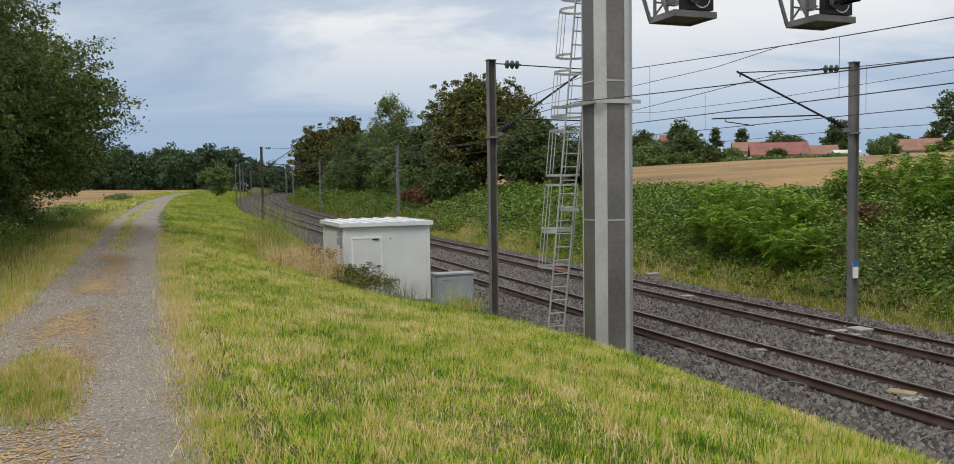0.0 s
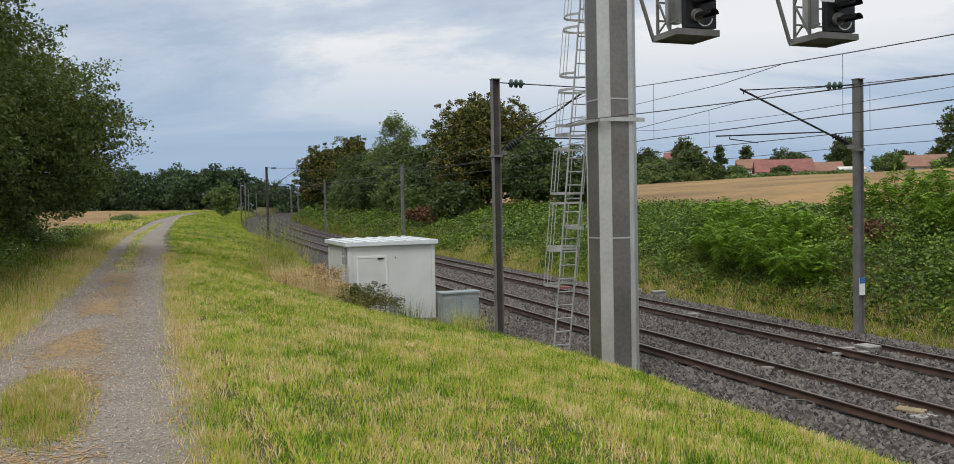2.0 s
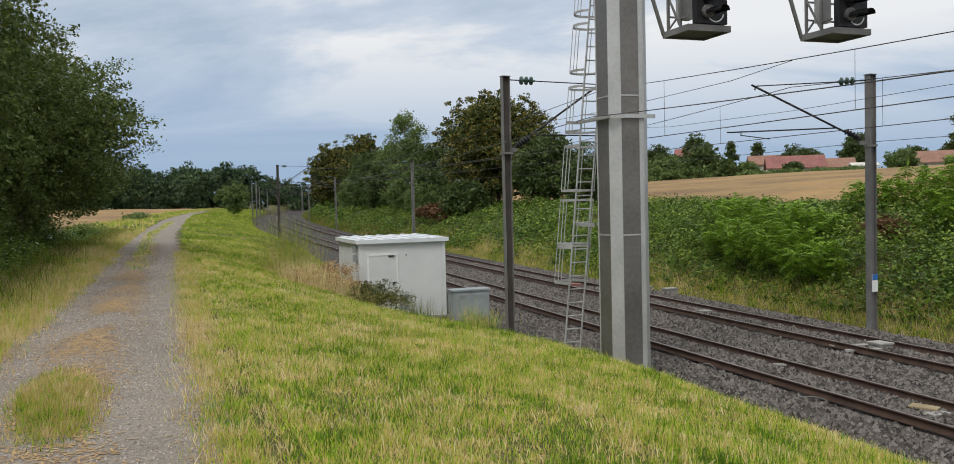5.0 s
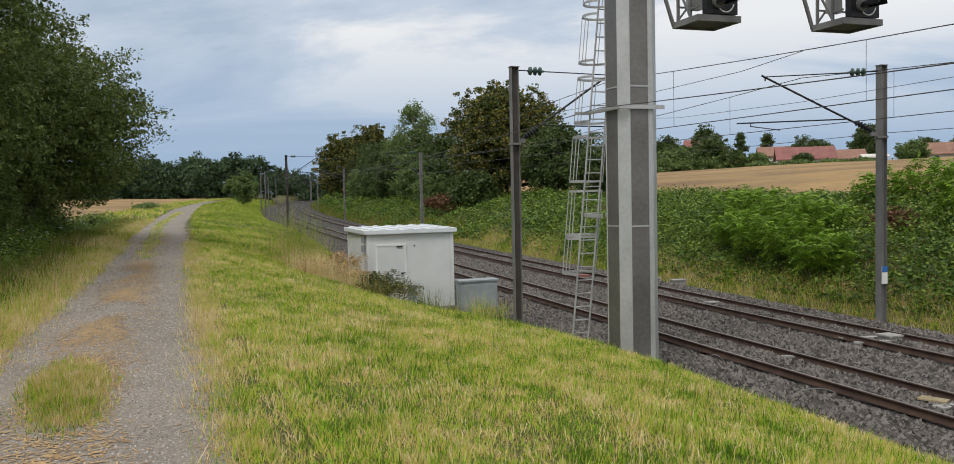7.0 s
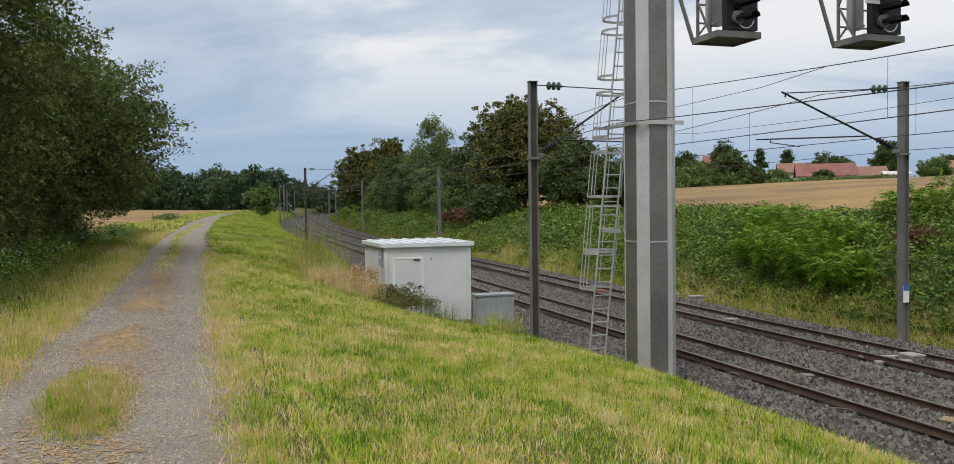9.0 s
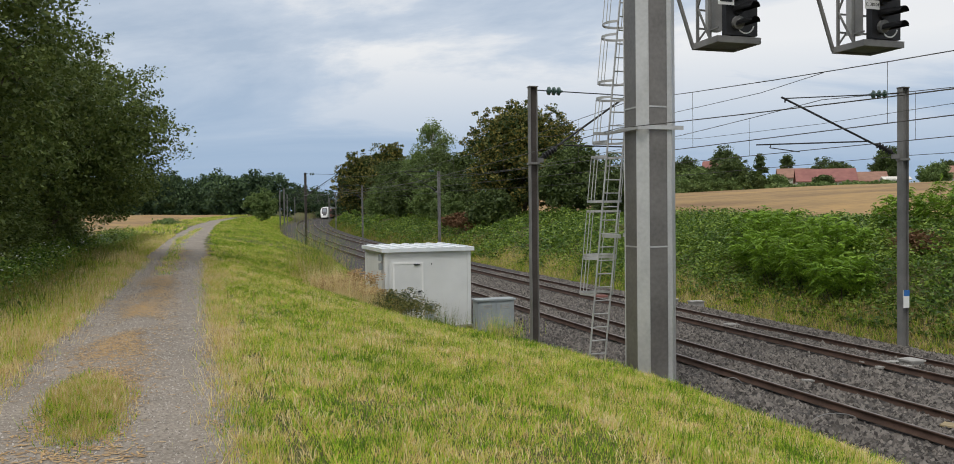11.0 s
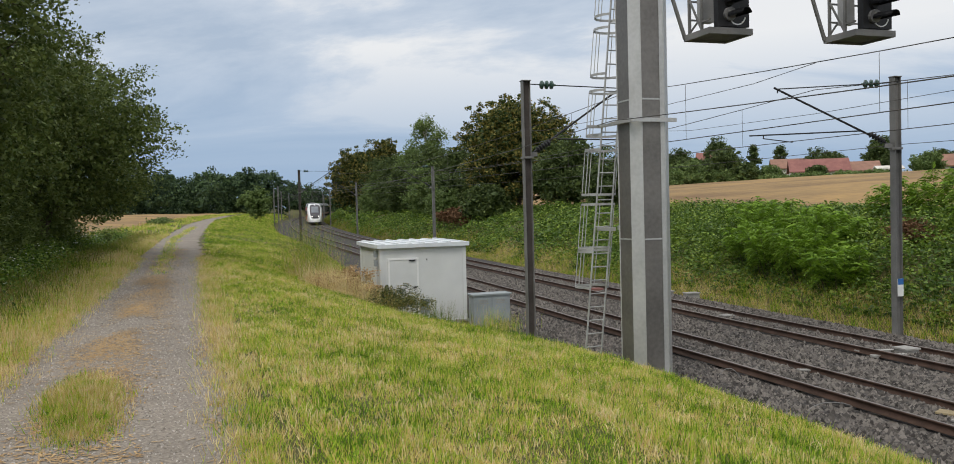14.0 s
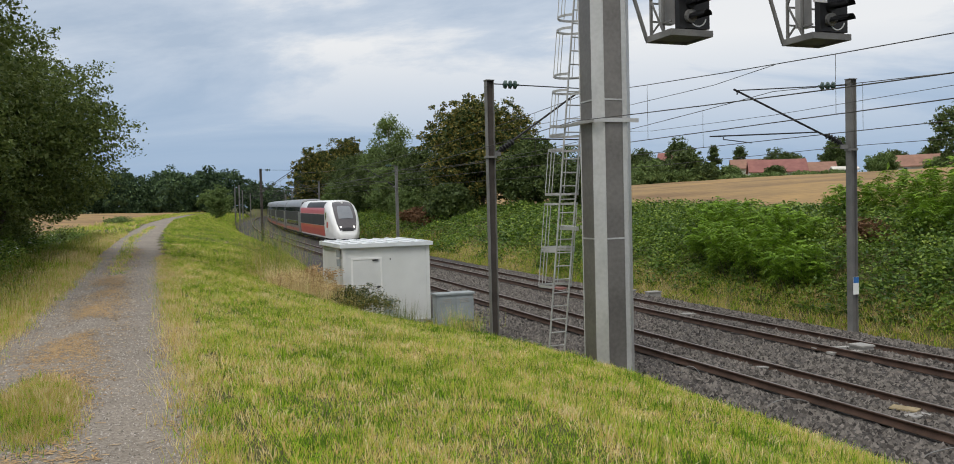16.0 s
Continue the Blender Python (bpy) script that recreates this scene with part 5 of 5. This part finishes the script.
def scatter_stones(name, c, size, material, label):
    n = len(c)
    shape = np.array([(1, 0, -0.3), (0, 1, -0.3), (-1, 0, -0.3), (0, -1, -0.3), (0.1, 0.1, 0.75)])
    tris = np.array([(0, 1, 4), (1, 2, 4), (2, 3, 4), (3, 0, 4)])
    ang = rng.uniform(0, 2 * math.pi, n)
    ca, sa = np.cos(ang)[:, None], np.sin(ang)[:, None]
    loc = shape[None] * rng.uniform(0.55, 1.45, (n, 5, 1)) + rng.normal(size=(n, 5, 3)) * 0.22
    v = np.stack([loc[:, :, 0] * ca - loc[:, :, 1] * sa, loc[:, :, 0] * sa + loc[:, :, 1] * ca, loc[:, :, 2]], 2) * size[:, None, None] + c[:, None, :]
    f = (tris[None] + 5 * np.arange(n)[:, None, None]).reshape(-1, 3)
    tagged(new(name, np_mesh(name, v.reshape(-1, 3), f, M[material])), label, "stones", "", "stuff")


def chaff():
    """Straw lying on the farm track."""
    n = 56000
    s = 5.5 + 34 * rng.random(n)
    o = np.where(rng.random(n) < 0.7, -14.85 + rng.normal(size=n) * 0.26, rng.choice([-13.65, -15.85], n) + rng.normal(size=n) * 0.12)
    keep = 0.6 * patch_noise(s, o, 1.1) + 0.6 * patch_noise(s * 0.6, o, 2.9) + 0.7 * rng.random(n) > 0.95
    s, o = s[keep], o[keep]
    base = on_line(s, o, path_z(s, o) + 0.008)
    ang = rng.uniform(0, 2 * math.pi, len(s))
    a = np.stack([np.cos(ang), np.sin(ang), 0 * ang], 1) * rng.uniform(0.015, 0.045, len(s))[:, None]
    b = np.stack([-np.sin(ang), np.cos(ang), 0 * ang], 1) * 0.006
    v = np.stack([base - a - b, base + a - b, base + a + b, base - a + b], 1).reshape(-1, 3)
    tagged(new("straw", np_mesh("straw", v, np.arange(len(v)).reshape(-1, 4), M["chaff"])), "loose straw strewn along the farm track", "straw", "", "stuff")


def ballast_stones():
    n = 95000
    s = 4 + 42 * rng.random(n) ** 1.4
    o = rng.uniform(-5.8, 4.6, n)
    for t in (-SPACING / 2, SPACING / 2):
        for r in (-0.7535, 0.7535):
            o = np.where(abs(o - t - r) < 0.1, o + 0.25, o)
    c = on_line(s, o, bed_z(s, o) + 0.008)
    size = rng.uniform(0.026, 0.064, n)
    scatter_stones("ballast_stones", c, size, "stone", "loose grey crushed ballast stones")


def slope_cover():
    """Brambles and weeds over the far slope."""
    for n, mounds, s0, s1, size in ((170000, 1250, -8, 45, 0.08), (60000, 450, 45, 120, 0.12), (20000, 300, 120, 260, 0.24)):
        ms = s0 + (s1 - s0) * rng.random(mounds)
        mo = 6.0 + 10.3 * rng.random(mounds)
        mr = rng.uniform(0.35, 1.35, mounds) * (1 if s0 < 45 else 1.4)
        mh = rng.uniform(0.3, 1.15, mounds) * np.clip((mo - 5.5) / 2.2, 0.2, 1) * np.clip((17.6 - mo) / 4, 0.22, 1)
        w = mr ** 2
        k = rng.choice(mounds, n, p=w / w.sum())
        d = rng.normal(size=(n, 3))
        d /= np.linalg.norm(d, axis=1)[:, None]
        d[:, 2] = abs(d[:, 2])
        q = rng.uniform(0.75, 1.08, n)
        s, o = ms[k] + d[:, 0] * mr[k] * q, np.clip(mo[k] + d[:, 1] * mr[k] * q, 5.7, 17.2)
        z = land(s, o) + d[:, 2] * mh[k] * q + 0.03
        v, f = leaf_arrays(on_line(s, o, z), size, 0.35, s0 >= 45)
        tagged(new("brambles", np_mesh("brambles", v, f, M["bramble"])), "dense green brambles covering the cutting slope", "brambles", "", "stuff")
    n = 60000
    s = -10 + 90 * rng.random(n) ** 1.2
    o = 5.1 + np.abs(rng.normal(size=n)) * 1.2
    blades(n, s, o, 0.32, 0.014, "tuftgrass", "slope_grass", "brownish grass at the foot of the slope", "grass")
    n = 16000
    s = 60 + 180 * rng.random(n)
    o = 4.9 + np.abs(rng.normal(size=n)) * 1.6
    blades(n, s, o, 0.5, 0.05, "weedgrass", "slope_grass", "rough grass and weeds beside the railway curve", "grass")
    n = 16000
    s = -20 + 100 * rng.random(n)
    o = 16.3 + rng.normal(size=n) * 0.8
    blades(n, s, o, 0.3, 0.02, "weedgrass", "crest_grass", "grass along the crest of the slope", "grass")


def frond_arrays(base, out, length, leaflets=7):
    """Drooping compound leaves: pairs of leaflets along a curved stalk."""
    n = len(base)
    out = out + rng.normal(size=(n, 3)) * 0.35
    out[:, 2] += 0.25
    out /= np.linalg.norm(out, axis=1)[:, None]
    side = np.cross(out, [0, 0, 1.0]) + rng.normal(size=(n, 3)) * 0.15
    side /= np.linalg.norm(side, axis=1)[:, None]
    ln = (length * rng.uniform(0.6, 1.3, n))[:, None]
    quads = []
    for i in range(leaflets):
        u = (i + 1) / leaflets
        c = base + out * ln * u - np.array([0, 0, 1.0]) * ln * 0.55 * u * u
        wide = ln * (0.34 - 0.18 * abs(u - 0.45))
        for sg in (-1, 1):
            tip = c + side * sg * wide + out * ln * 0.10 - np.array([0, 0, 0.10]) * ln
            mid = c + side * sg * wide * 0.5 + out * ln * 0.02
            quads.append(np.stack([c, mid - out * ln * 0.055, tip, mid + out * ln * 0.075], 1))
    v = np.stack(quads, 1).reshape(-1, 3)
    return v, np.arange(len(v)).reshape(-1, 4)


def frond_bush(s, o, w, h, fronds, label, length=0.34):
    """A shrub of upright stems clothed in compound leaves in tiers."""
    x, y, z = (float(c) for c in ground_at(s, o))
    t = thing("bush", pose(x, y, z), label, "bush")
    stems = max(9, int(w * 5))
    pts, dirs = [], []
    for k in range(stems):
        a, r = k * 2.4, w * 0.46 * math.sqrt((k + 0.5) / stems)
        top = Vector((math.cos(a) * r, math.sin(a) * r, h * (1.0 - 0.45 * (r / (w * 0.5)) ** 2) * rng.uniform(0.72, 1.05)))
        foot = Vector((top.x * 0.55, top.y * 0.55, -0.15))
        part("stem", rods((foot, top, 0.016, 0.005), n=5), M["bark"], t)
        m = fronds // stems
        f = rng.uniform(0.22, 1.0, m) ** 0.7
        ang = rng.uniform(0, 2 * math.pi, m)
        base = np.array(foot)[None] + (np.array(top) - np.array(foot))[None] * f[:, None]
        pts.append(base)
        dirs.append(np.stack([np.cos(ang), np.sin(ang), 0.15 + 0.5 * (f - 0.5)], 1))
    v, f = frond_arrays(np.concatenate(pts), np.concatenate(dirs), length)
    ob = new("crown", np_mesh("crown", v, f, M["shrub"]))
    ob.parent = t
    return t


def bush(s, o, w, h, count, leaf, size, label, name="bush", clump=0.22):
    base = ground_at(s, o)
    bl = []
    for k in range(7):
        a = k * 2.4
        r = w * 0.5 * (0.2 + 0.55 * ((k * 0.37) % 1))
        hh = h * (0.35 + 0.4 * ((k * 0.61) % 1))
        bl.append((math.cos(a) * r, math.sin(a) * r, hh, w * 0.27, w * 0.27, h * 0.3))
    return tree(name, label, "bush", base, bl, count, size, leaf, clump, 0.03, shell=0.3, flat=0.45, core=clump > 0.17)


def round_tree(s, o, w, h, low, count, leaf, size, label, bark="bark", n_blob=13, clump=0.3, shell=0.32, name="tree", seed=1, per=45):
    if s > 85 or o > 40:
        count, size = int(count * 0.9), size * 0.95
    base = ground_at(s, o)
    r2 = np.random.default_rng(seed)
    bl = []
    for k in range(n_blob):
        a = k * 2.399 + seed
        u = (k + 0.5) / n_blob
        zz = low + (h - low) * (0.15 + 0.72 * u)
        rr = w * 0.5 * math.sqrt(max(0.05, 1 - (2 * u - 0.85) ** 2)) * 0.62
        br = w * r2.uniform(0.2, 0.3)
        bl.append((math.cos(a) * rr, math.sin(a) * rr, zz, br, br, br * 0.85))
    return tree(name, label, "tree", base, bl, count, size, leaf, clump, max(0.1, h * 0.022), bark, shell, "", per, 0.15)


verge()
pebbles()
chaff()
ballast_stones()
slope_cover()

# big trees on the far side of the farm track
round_tree(34, -19.2, 9.4, 7.6, 1.0, 100000, "nearoak", 0.06, "dark green broadleaf tree reaching over the farm track", seed=3, n_blob=22, clump=0.24, per=45)
round_tree(25.0, -21.8, 11.6, 15.0, 0.8, 100000, "nearoak", 0.062, "tall dark green broadleaf tree beside the farm track", seed=5, n_blob=26, clump=0.24, per=45)
round_tree(43, -23.0, 8, 8.5, 0.5, 26000, "nearoak", 0.09, "dark green broadleaf tree at the field corner", seed=8, n_blob=14)
round_tree(15.5, -23.0, 9, 14.0, 0.5, 30000, "nearoak", 0.08, "dark green broadleaf tree with low boughs", seed=13, n_blob=14)
for s, o, w, h in ((17.5, -19.4, 3.0, 1.9), (20.5, -19.6, 3.4, 2.6), (24, -19.7, 3.6, 3.0), (28, -19.8, 3.8, 3.2), (32, -20.0, 3.6, 2.8), (36.5, -19.8, 3.4, 2.0), (41, -20.0, 3.4, 1.6)):
    bush(s, o, w, h, 9000, "nearoak", 0.05, "dark leafy bush at the foot of the trees")

# trees along the far slope
round_tree(77, 15.5, 12.6, 10.6, 0.2, 56000, "rusttree", 0.14, "round browning broadleaf tree on the cutting slope", seed=2, n_blob=20)
round_tree(66, 16.0, 7.5, 6.3, 0.2, 14000, "oak", 0.13, "dark green spreading bush on the crest of the slope", seed=12)
round_tree(58, 16.5, 6, 4.2, 0.2, 9000, "oak", 0.12, "low dark green bush on the crest of the slope", seed=14)
round_tree(113, 14.5, 6.0, 13.4, 5.0, 7000, "birch", 0.12, "slender airy birch with pale trunk", "birchbark", n_blob=10, clump=0.45, shell=0.2, seed=4)
for k, (s, o, w, h, leaf) in enumerate(((92, 13.5, 7, 8.0, "oak"), (98, 11.5, 6, 6.0, "birch"), (104, 13.5, 7, 9.0, "oak"), (111, 11.0, 6, 6.5, "oak"), (118, 13.5, 7, 9.5, "birch"), (124, 11.5, 6, 7.5, "oak"), (131, 13.0, 8, 9.5, "oak"), (138, 10.8, 6, 6.0, "birch"), (144, 12.5, 7, 9.0, "oak"), (86, 10.8, 5, 4.6, "oak"), (73, 10.8, 4.5, 3.2, "oak"))):
    round_tree(s, o, w, h, 0.1, 12000, leaf, 0.14, "dark green tree on the cutting slope" if leaf == "oak" else "grey-green young tree on the cutting slope", seed=60 + k)
round_tree(150, 13.5, 10, 12.8, 0.3, 22000, "rusttree", 0.18, "tall browning broadleaf tree on the cutting slope", seed=10, n_blob=16)
round_tree(168, 10.6, 13, 12.6, 0.3, 30000, "rusttree", 0.2, "tall browning broadleaf tree beside the railway", seed=11, n_blob=16)
for k, s in enumerate(range(185, 420, 18)):
    round_tree(s, (12.0 if s < 225 else 15.0) + (k % 3), 10, 11 + (k % 2), 0.3, 8000, "oak", 0.28, "dark broadleaf tree along the railway", seed=20 + k)
bush(81, 9.2, 4.6, 4.0, 9000, "birch", 0.11, "light green rounded shrub on the slope")
bush(75, 8.8, 4.5, 1.9, 6000, "bracken", 0.10, "reddish brown bracken on the slope")

# shrubs on the near slope
for s, o, w, h, c in ((23.2, 6.9, 2.6, 1.7, 650), (25.0, 7.2, 3.0, 2.1, 850), (27.0, 7.4, 3.2, 2.2, 900), (29.0, 7.9, 3.0, 2.0, 800), (26.0, 9.2, 3.2, 1.8, 750), (28.6, 9.8, 3.2, 1.8, 700), (31.5, 10.3, 3.2, 1.7, 650), (34, 11.5, 3.0, 1.5, 500), (27.5, 13.6, 2.6, 2.0, 500), (25.4, 14.0, 3.0, 2.2, 600), (22.6, 13.6, 3.6, 2.5, 800), (20.0, 13.0, 3.8, 2.7, 850), (17.4, 12.4, 4.0, 2.8, 850), (15, 12.0, 4.0, 2.8, 700), (21.5, 11.8, 2.6, 1.7, 420)):
    frond_bush(s, o, w, h, c, "bright green shrub with feathery compound leaves on the cutting slope" if h > 1.8 else "low bright green feathery shrub among the brambles")
bush(23.4, 10.4, 1.8, 1.0, 2400, "bracken", 0.05, "dead brown stems and leaves among the brambles")

# weeds and cut brush by the hut
bush(26.8, -9.4, 2.8, 1.0, 6000, "chaff", 0.045, "heap of pale dry cut grass beside the hut", "brush_heap", 0.12)
bush(25.8, -8.3, 3.3, 0.95, 12000, "rusttree", 0.034, "dark green creeper over the brush heap", "creeper", 0.12)


def weeds(s0, o0, ws, wo, n, h, label, material="drygrass", width=0.007):
    s, o = s0 + rng.normal(size=n) * ws, o0 + rng.normal(size=n) * wo
    blades(n, s, o, h, width, material, "weeds", label, "weeds", lean=0.22, tuft=12)


weeds(30.0, -9.9, 1.1, 0.6, 1500, 2.2, "tall dry weeds beside the hut", "tuftgrass", 0.006)
bush(29.8, -9.9, 2.4, 2.2, 3000, "birch", 0.024, "thin pale green weeds in flower beside the hut", "weeds", 0.16)
weeds(26.8, -9.2, 0.9, 0.6, 6000, 0.9, "pale dry grass on the brush heap", "strawgrass", 0.007)
weeds(25.2, -6.4, 0.7, 0.5, 700, 0.85, "thin weeds in front of the hut", "weedgrass")
weeds(24.3, -5.0, 0.4, 0.5, 700, 0.8, "green weeds in front of the cabinet", "grass")
bush(24.4, -5.0, 1.5, 0.75, 600, "birch", 0.022, "green weeds in front of the cabinet", "weeds", 0.12)

# far woods, field, village
def field(name, rows, cols, label):
    tagged(new(name, grid_mesh(name, rows, cols, lambda s, o: land(s, o) + 0.06 + 0.25 * np.clip((abs(o) - 20) / 5, 0, 1), M["stubble"])), label, "field", "", "structure")


field("stubble_field", np.arange(-150, 420, 10.0), np.array([17.5, 20, 25, 32, 40, 52, 66, 80, 95]), "golden stubble field above the cutting")
field("stubble_field", np.arange(52, 230, 6.0), np.array([-120, -90, -60, -45, -34, -28, -24, -20]), "pale golden stubble field beside the farm track")


def woods(count, trees, size, label, leaf="forest"):
    pts = []
    for s, o, w, h in trees:
        b = ground_at(s, o)
        bl = [(b[0] + rng.normal() * w * 0.2, b[1] + rng.normal() * w * 0.2, b[2] + h * f, w * 0.5 * q, w * 0.5 * q, h * 0.24) for f, q in ((0.2, 1), (0.42, 1), (0.62, 0.85), (0.8, 0.55))]
        pts.append(blob_points(bl, count, size * 2.0, 0.4))
    v, f = leaf_arrays(np.concatenate(pts), size, 0.0, True)
    tagged(new("woods", np_mesh("woods", v, f, M[leaf])), label, "woods", "", "stuff")


tr = []
for k in range(72):
    tr.append((235 + rng.uniform(-8, 34), -152 + k * 2.0 + rng.normal(), 9.5, rng.uniform(10.8, 13.2)))
for k in range(16):
    tr.append((330 + rng.uniform(0, 60), -30 + k * 3.5, 10, rng.uniform(10, 12)))
woods(2400, tr, 0.42, "dark green wood beyond the fields")
bush(146, -8.6, 7.0, 6.4, 9000, "birch", 0.16, "rounded grey-green bush beside the railway")
bush(100, -19, 5, 0.8, 1600, "birch", 0.08, "low grey-green bush at the field edge")


def at_bearing(bearing, dist):
    """Ground place at a compass bearing to the right of the y axis."""
    x, y = math.sin(radians(bearing)) * dist, math.cos(radians(bearing)) * dist
    d = np.hypot(LX - x, LY - y)
    i = int(d.argmin())
    o = (x - LX[i]) * math.cos(HEAD[i]) + (y - LY[i]) * math.sin(HEAD[i])
    return float(S_ALL[i]), float(o)


for bear, dist, turn, w, d, wall, rise, roof, label in ((20.6, 205, -14, 12.0, 8, 1.9, 2.7, "tile", "long low farmhouse with red tiled roof"), (23.3, 208, -14, 5.5, 7, 1.7, 2.0, "tileo", "low house with red tiled roof"), (14.0, 240, -20, 7.0, 8, 5.6, 3.2, "tile", "tall house with red tiled roof among trees"), (19.3, 240, -12, 11, 8, 3.6, 2.4, "tileo", "wide house with brown tiled roof"), (29.3, 225, -27, 12, 8, 2.2, 2.6, "tileo", "low house with brown tiled roof"), (24.6, 200, -14, 4.5, 5, 1.7, 0.5, "plaster", "white low outbuilding with flat roof"), (32.0, 225, -30, 10, 8, 2.4, 2.6, "tileo", "low house with brown tiled roof")):
    s, o = at_bearing(bear, dist)
    x, y, z = (float(c) for c in ground_at(s, o))
    house(x, y, z, turn, w, d, wall, rise, roof, label)
for k, (bear, dist, w, h, leaf) in enumerate(((10.2, 215, 7, 9.5, "oak"), (12.2, 225, 8, 8.5, "oak"), (15.2, 250, 8.5, 13, "oak"), (9.0, 195, 8, 4.5, "birch"), (11.0, 195, 8, 4.0, "birch"), (13.0, 190, 9, 5, "birch"), (15.5, 192, 9, 7, "oak"), (17.6, 240, 2.8, 11.5, "oak"), (19.4, 250, 3.2, 11, "oak"), (25.5, 235, 7, 11, "oak"), (21.5, 235, 10, 8, "oak"), (27.5, 195, 7, 4, "birch"), (16.8, 188, 7, 3.5, "oak"), (18.3, 190, 5, 2.4, "birch"), (21.2, 192, 3.5, 2.2, "oak"), (13.8, 205, 8, 6, "oak"), (8.2, 190, 8, 3.6, "birch"), (30.5, 205, 5, 3.0, "birch"), (31.0, 150, 9, 10, "oak"), (7.5, 230, 9, 6, "oak"))):
    s, o = at_bearing(bear - 0.8, dist)
    round_tree(s, o, w, h, 0.3, 4500, leaf, 0.26, "dark green tree among the village houses" if leaf == "oak" else "grey-green garden bush at the field edge", seed=40 + k, n_blob=9, clump=0.5)

hedge = []
for k in range(26):
    s, o = at_bearing(6.5 + k * 0.72, 184 + 6 * rng.random())
    hedge.append((s, o, 5.5, rng.uniform(2.0, 3.8) if k < 13 else rng.uniform(0.7, 1.2)))
woods(900, hedge, 0.24, "green garden hedges along the edge of the stubble field", "birch")
for k, (bear, w, h) in enumerate(((10.6, 11, 10.5), (12.6, 10, 9.0), (15.4, 10, 12.5), (25.2, 8, 10.0), (22.3, 9, 7.0), (28.6, 7, 6.0), (30.6, 7, 6.5))):
    s, o = at_bearing(bear - 0.8, 228)
    round_tree(s, o, w, h, 0.2, 9000, "oak", 0.24, "rounded green tree behind the village roofs", seed=80 + k, n_blob=14, clump=0.5)

# hills on the horizon, the blue of distance haze painted into their colour
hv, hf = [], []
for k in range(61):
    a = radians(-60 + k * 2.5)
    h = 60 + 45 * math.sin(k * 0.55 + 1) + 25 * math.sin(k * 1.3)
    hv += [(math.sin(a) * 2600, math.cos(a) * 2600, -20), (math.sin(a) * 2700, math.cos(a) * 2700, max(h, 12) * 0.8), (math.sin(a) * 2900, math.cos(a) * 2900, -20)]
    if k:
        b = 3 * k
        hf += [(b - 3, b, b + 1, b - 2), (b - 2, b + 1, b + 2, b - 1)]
tagged(new("backdrop", np_mesh("backdrop", hv, hf, M["hill"], True)), "hills on the horizon with blue haze painted into their colour", "hills", "", "structure")

# ---- sleepers, last ----
sl = None
for tk, o in zip(TRACKS, (-SPACING / 2, SPACING / 2)):
    for i in range(130):
        m = frame_at(-10 + i * 0.6, o, -0.17)
        if sl is None:
            sl = part("sleeper", boxes((-1.28, 1.28, -0.12, 0.12, -0.15, 0.0)), M["sleeper"], tk)
            sl.matrix_basis = m
        else:
            q = new("sleeper", sl.data)
            q.parent = tk
            q.matrix_basis = m

# ---- train ----
CARS = [(power_car(), 0.0, 3.6, 17.6)]
first = trailer_car()
CARS.append((first, 22.0, 0.0, 18.7))
for k in range(1, 8):
    CARS.append((copy_thing(first, Matrix.Identity(4)), 22.0 + 18.7 * k, 0.0, 18.7))


def nose_at(t):
    return 229.5 - 44.0 * (t - 12.5)


def motions():
    for car, back, b0, b1 in CARS:
        rows = []
        for k in range(65):
            t = k / 4
            s = nose_at(t) + back
            p, q = Vector(on_line(s + b0, SPACING / 2)), Vector(on_line(s + b1, SPACING / 2))
            d = (q - p).normalized()
            x, y, z = p - d * b0
            rows.append((t, pose(x, y, z, math.degrees(math.asin(d.z)), 0, math.degrees(math.atan2(-d.x, d.y)))))
        walk(car, rows)


motions()
